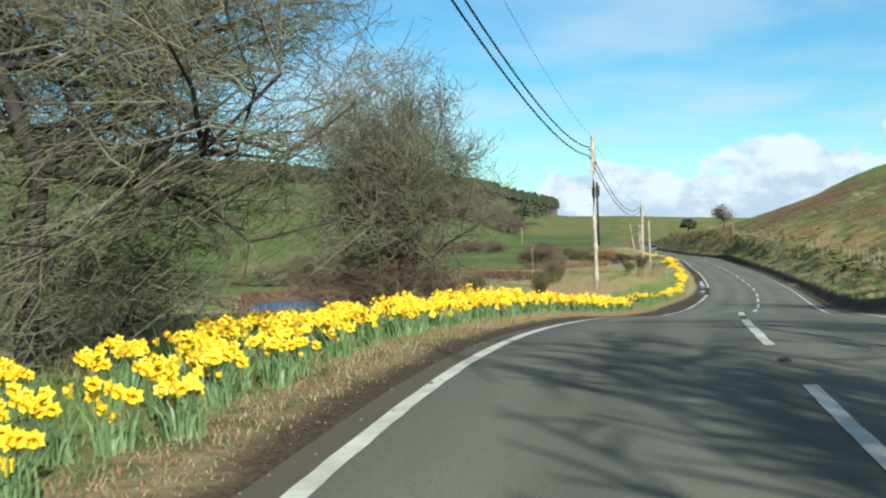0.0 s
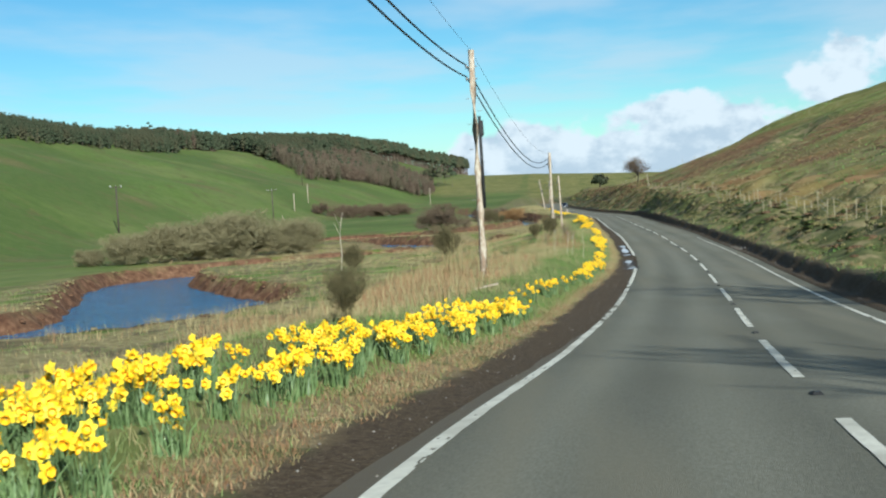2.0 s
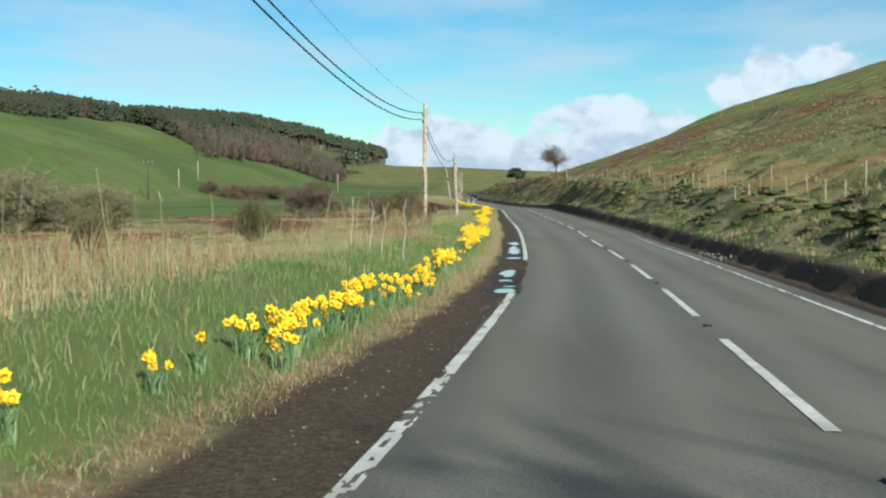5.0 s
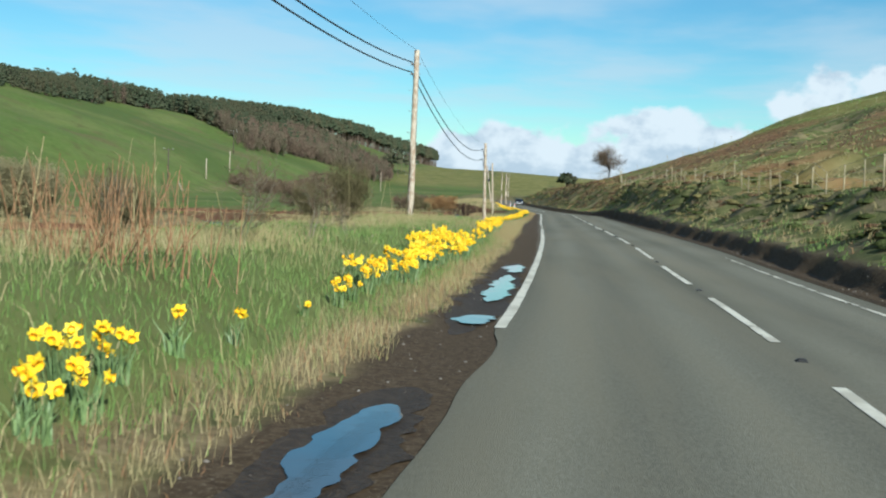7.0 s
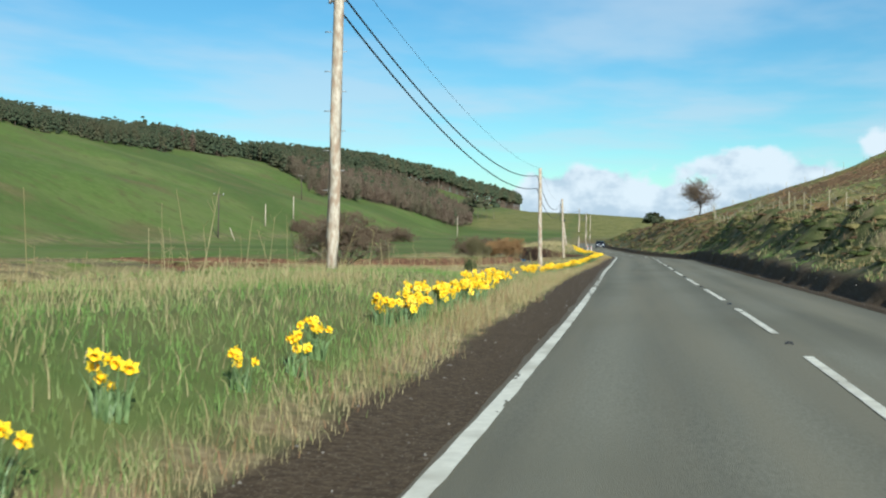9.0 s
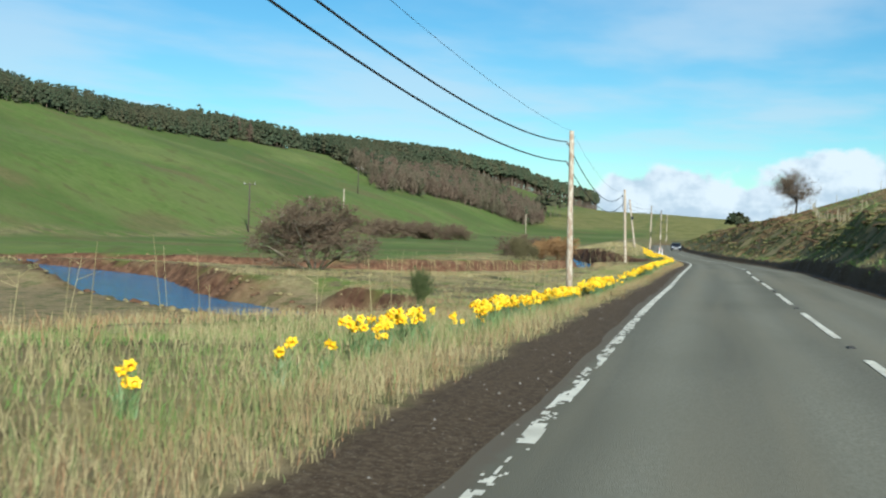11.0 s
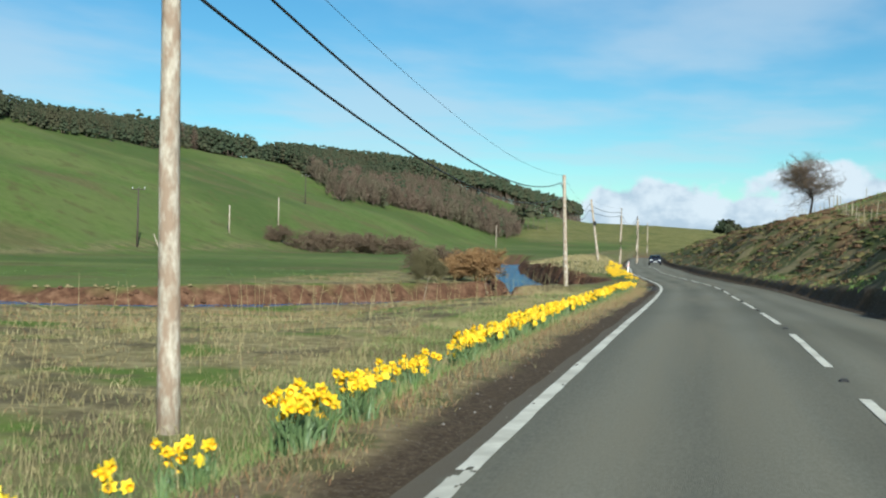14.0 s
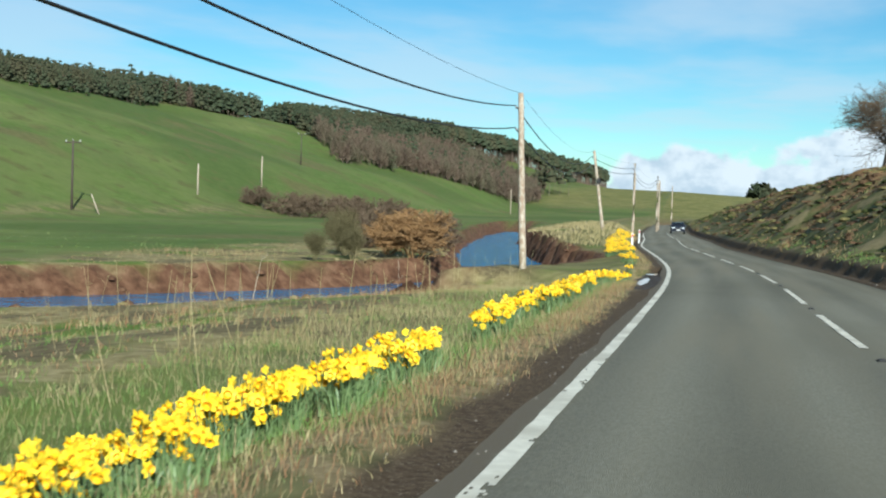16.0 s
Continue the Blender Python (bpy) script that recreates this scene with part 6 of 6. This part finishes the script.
def build_studs():
    first = None
    y = 2.41 * 9 / 8.2 - 1.5
    rng = np.random.default_rng(9)
    while y < 235:
        p = (LANE + float(road_x(y)), y, float(road_z(y)) + 0.02)
        if first is None:
            b = base("road_stud", *p, "worn black rubber road stud set in the asphalt", "road stud", "road studs along the centre line")
            part("casting", box_mesh("casting", (0.10, 0.16, 0.03), black, (0, 0, 0.0), 0.01), b)
            part("insert", box_mesh("insert", (0.07, 0.06, 0.022), black, (0, -0.02, 0.018), 0.006), b, "black rubber insert")
            first = b
        else:
            copy_thing(first, Matrix.Translation(p) @ Matrix.Rotation(rng.uniform(-0.1, 0.1), 4, "Z"))
        y += 9.0


wet_mud = shader("wet_mud", [(0.022, 0.015, 0.009), (0.045, 0.031, 0.019), (0.07, 0.05, 0.031)], 14, 7, 0.7, 0.8, 30, spec=0.25, bump_dist=0.03)


def blob_sheet(name, y0, y1, o0, o1, lift, seed, mat, rag=0.25, level=False):
    """A flat patch with a wandering outline that lies along the road's edge."""
    n, cols = max(24, int((y1 - y0) / 0.05)), 6
    t = np.linspace(-1, 1, n)
    y = (y0 + y1) / 2 + t * (y1 - y0) / 2
    full = np.clip(1 - np.abs(t) ** 3.2, 0, 1) ** 0.6
    co, ro = (o0 + o1) / 2, (o1 - o0) / 2

    def edge(k):
        q = y * 0 + 5.0 * k
        return full * ro * (1 + rag * (0.7 * bumps(q, y, 1.3, seed) + 0.8 * bumps(q, y, 0.42, seed + 1) + 0.7 * bumps(q, y, 0.15, seed + 2)))

    lo, hi = co - edge(1), co + edge(2)
    y2 = np.repeat(y[:, None], cols, 1)
    o2 = lo[:, None] + (hi - lo)[:, None] * np.linspace(0, 1, cols)[None]
    x2 = o2 + road_x(y2)
    over = np.maximum(ground_z(x2, y2), road_z(y2) + camber(o2)) - road_z(y2) + lift
    return sheet(name, x2, y2, road_z(y2) + (np.max(over) if level else over), [mat])


def build_puddles():
    label = "shallow rain puddle at the muddy road edge reflecting the sky"
    for k, (y0, y1, o0, o1) in enumerate(((71.3, 72.5, -0.36, 0.06), (73.0, 73.35, -0.25, 0.0), (74.8, 75.4, -0.45, -0.06), (76.2, 79.1, -0.47, -0.14), (84.5, 85.6, -0.55, -0.1), (87.6, 93.8, -0.55, -0.22), (94.5, 97.2, -0.55, -0.16), (215.2, 219.6, -0.66, -0.46), (222.4, 223.9, -0.66, -0.33))):
        me = blob_sheet("puddle", y0, y1, o0, o1, 0.006, 60 + k, puddle_mat, 0.46, True)
        tagged(new("puddle", me), label, "puddle", "puddles along the road edge")
    for k, (y0, y1, o0, o1) in enumerate(((70.5, 74.3, -0.6, 0.16), (74.0, 80.0, -0.65, 0.02), (83.5, 98.5, -0.75, -0.1), (213, 225, -0.8, -0.2))):
        part("wet_patch", blob_sheet("wet_patch", y0, y1, o0, o1, 0.003, 80 + k, wet_mud, 0.32), road_ob, "dark wet mud along the road edge")


stone_mat = shader("stones", [(0.10, 0.085, 0.07), (0.17, 0.15, 0.125), (0.27, 0.25, 0.22)], 12, 4, 0.9, 0.4, 40)


def build_stones():
    rng = np.random.default_rng(12)
    base_v = np.array([(1, 0, 0), (-1, 0, 0), (0, 1, 0), (0, -1, 0), (0, 0, 0.7), (0, 0, -0.7)], float)
    base_f = np.array([(0, 2, 4), (2, 1, 4), (1, 3, 4), (3, 0, 4), (2, 0, 5), (1, 2, 5), (3, 1, 5), (0, 3, 5)])
    n = 4200
    y, o = rng.uniform(2, 225, n), -rng.uniform(0.05, 0.95, n)
    far = rng.uniform(0, 1, n) < 0.25
    o = np.where(far, rng.uniform(ROAD_EDGE + 0.1, ROAD_EDGE + 0.7, n), o)
    s = 0.004 + 0.014 * rng.uniform(0, 1, n) ** 5 + np.where(far, 0.02 * rng.uniform(0, 1, n) ** 2, 0)
    # a spill of broken stone on the far verge
    k = np.arange(n) < 46
    y = np.where(k, rng.uniform(82.5, 88.0, n), y)
    o = np.where(k, ROAD_EDGE + rng.uniform(-0.05, 0.5, n), o)
    s = np.where(k, rng.uniform(0.025, 0.07, n), s)
    x = o + road_x(y)
    z = ground_z(x, y) + np.where((o > -0.25) & (o < ROAD_EDGE), 0.0, 0) + s * 0.3
    shape = base_v[None] * rng.uniform(0.6, 1.4, (n, 6, 1)) * s[:, None, None]
    v = (shape + np.stack([x, y, z], 1)[:, None]).reshape(-1, 3)
    f = (base_f[None] + (np.arange(n) * 6)[:, None, None]).reshape(-1, 3)
    tagged(new("gravel", tri_mesh("gravel", v, f, [stone_mat])), "loose grit and small stones along the muddy verge", "gravel", kind="stuff")




def build_stalks():
    """Tall dead stems that stand in the rough grass."""
    rng = np.random.default_rng(31)
    rows = []
    for _ in range(420):
        y, o = rng.uniform(48, 228), -rng.uniform(4.2, 16)
        x = o + float(road_x(y))
        if float(river_gap(x, y)) < 7:
            continue
        z, h, r = ground_at(x, y), rng.uniform(0.6, 1.5), rng.uniform(0.006, 0.011)
        dx, dy = rng.normal(0, 0.14, 2) * h
        rows.append((x, y, z - 0.05, x + dx, y + dy, z + h, r, r * 0.6))
        for _ in range(rng.integers(0, 4)):
            t = rng.uniform(0.5, 0.95)
            e = rng.normal(0, 0.14, 2)
            rows.append((x + dx * t, y + dy * t, z + h * t, x + dx * t + e[0], y + dy * t + e[1], z + h * t + rng.uniform(0.08, 0.22), r * 0.6, r * 0.3))
    v, f = prisms(rows, 3)
    tagged(new("dead_stalks", tri_mesh("dead_stalks", v, f, [straw_blade])), "tall pale dead stalks standing in the rough grass", "stalks", kind="stuff")
    # a few pale dead saplings
    for k, (x, y, h) in enumerate(((-3.8, 39.0, 1.9), (0.2, 74.3, 1.1), (0.42, 74.6, 1.0), (0.95, 74.0, 1.35), (-0.4, 76.0, 1.2), (-8.2, 219.0, 1.4), (-7.0, 231.0, 2.3))):
        b = base("dead_sapling", x, y, ground_at(x, y), "thin pale leafless sapling stem in the long grass", "sapling", "dead saplings")
        lean = rng.normal(0, 0.08, 2) * h
        pts = [(lean[0] * t + 0.05 * rng.normal() * t, lean[1] * t, h * t - 0.1 * (t == 0)) for t in np.linspace(0, 1, 6)]
        part("stem", loft_mesh("stem", pts, [0.012 - 0.0015 * i for i in range(6)], pale_stem, 6), b)
        for _ in range(3):
            t = rng.uniform(0.45, 0.9)
            e = rng.normal(0, 0.12, 2)
            part("twig", tube_mesh("twig", [((lean[0] * t, lean[1] * t, h * t), (lean[0] * t + e[0], lean[1] * t + e[1], h * t + 0.22), 0.005, 0.003)], pale_stem, 5), b)
    # reddish dock and willow-herb stems in two thickets
    rows = []
    for cx, cy, n, rad in ((0.3, 82.2, 60, 0.9), (-0.6, 83.6, 50, 1.1), (-2.2, 82.5, 40, 1.3)):
        for _ in range(n):
            x, y = cx + rng.normal(0, rad * 0.5), cy + rng.normal(0, rad * 0.5)
            z, h = ground_at(x, y), rng.uniform(0.4, 1.0)
            rows.append((x, y, z - 0.05, x + rng.normal(0, 0.2), y + rng.normal(0, 0.2), z + h, 0.008, 0.004))
    v, f = prisms(rows, 3)
    tagged(new("dock_stems", tri_mesh("dock_stems", v, f, [rust_blade])), "thicket of reddish-brown dead dock stems", "stalks", kind="stuff")


def build_oddments():
    x, y = -2.0, 50.2
    b = base("plank", x, y, ground_at(x, y) + 0.06, "short weathered plank lying in the verge grass", "plank")
    b.rotation_euler = (radians(4), radians(-8), radians(26))
    part("board", box_mesh("board", (0.72, 0.11, 0.03), pole_wood, (0, 0, 0.015), 0.006), b)


# ---- the oncoming car ----
car_paint = shader("car_paint", [(0.03, 0.035, 0.05), (0.035, 0.04, 0.055)], 3, 2, 0.25, spec=0.5, metal=0.3)
glass_mat = shader("car_glass", [(0.01, 0.012, 0.014), (0.015, 0.016, 0.018)], 3, 2, 0.05, spec=0.6)
lamp_mat = shader("headlamp_glass", [(0.6, 0.62, 0.62), (0.7, 0.72, 0.72)], 3, 2, 0.1, spec=0.6)


def build_car():
    x, y = float(road_x(336)) + 4.1, 336.0
    b = base("car", x, y, float(road_z(y)), "small dark blue hatchback on the far bend of the road", "car")
    b.rotation_euler = (0, 0, radians(4))
    side = [(-2.0, 0.30), (-2.02, 0.62), (-1.85, 0.86), (-1.0, 0.98), (-0.35, 1.42), (0.9, 1.46), (1.75, 1.02), (1.98, 0.85), (2.0, 0.35)]
    bm = bmesh.new()
    left = [bm.verts.new((-0.86 + (0.14 if z > 1.2 else 0), yy, z)) for yy, z in side]
    right = [bm.verts.new((0.86 - (0.14 if z > 1.2 else 0), yy, z)) for yy, z in side]
    bm.faces.new(left)
    bm.faces.new(right[::-1])
    for k in range(len(side)):
        j = (k + 1) % len(side)
        bm.faces.new((left[k], right[k], right[j], left[j]))
    bmesh.ops.recalc_face_normals(bm, faces=bm.faces)
    bmesh.ops.bevel(bm, geom=list(bm.edges), offset=0.05, segments=2, affect="EDGES")
    part("body", done("body", bm, car_paint), b)
    v = np.array([(-0.66, -0.99, 1.02), (0.66, -0.99, 1.02), (0.60, -0.42, 1.40), (-0.60, -0.42, 1.40)])
    part("windscreen", mesh_from("windscreen", v + (0, -0.012, 0.012), [(0, 1, 2, 3)], [glass_mat]), b, "dark glass windscreen")
    for s in (-1, 1):
        part("headlamp", box_mesh("headlamp", (0.34, 0.08, 0.15), lamp_mat, (s * 0.58, -1.97, 0.72), 0.03), b, "clear headlamp")
        for yy in (-1.25, 1.25):
            w = part("wheel", tube_mesh("wheel", [((s * 0.70, yy, 0.31), (s * 0.88, yy, 0.31), 0.31, 0.31)], black, 16), b, "black tyre")
            part("rim", tube_mesh("rim", [((s * 0.87, yy, 0.31), (s * 0.89, yy, 0.31), 0.19, 0.18)], steel, 12), w, "steel rim")
        part("door_mirror", box_mesh("door_mirror", (0.2, 0.1, 0.14), car_paint, (s * 0.98, -0.75, 1.02), 0.03), b)
    part("plate", box_mesh("plate", (0.5, 0.02, 0.11), white_paint, (0, -2.04, 0.48), 0.004), b, "pale number plate")
    part("grille", box_mesh("grille", (0.7, 0.03, 0.14), black, (0, -2.02, 0.66), 0.01), b, "black grille")


build_poles()
build_field_poles()
build_fence()
build_markers()
build_studs()
build_puddles()
build_stones()
build_stalks()
build_car()
build_oddments()
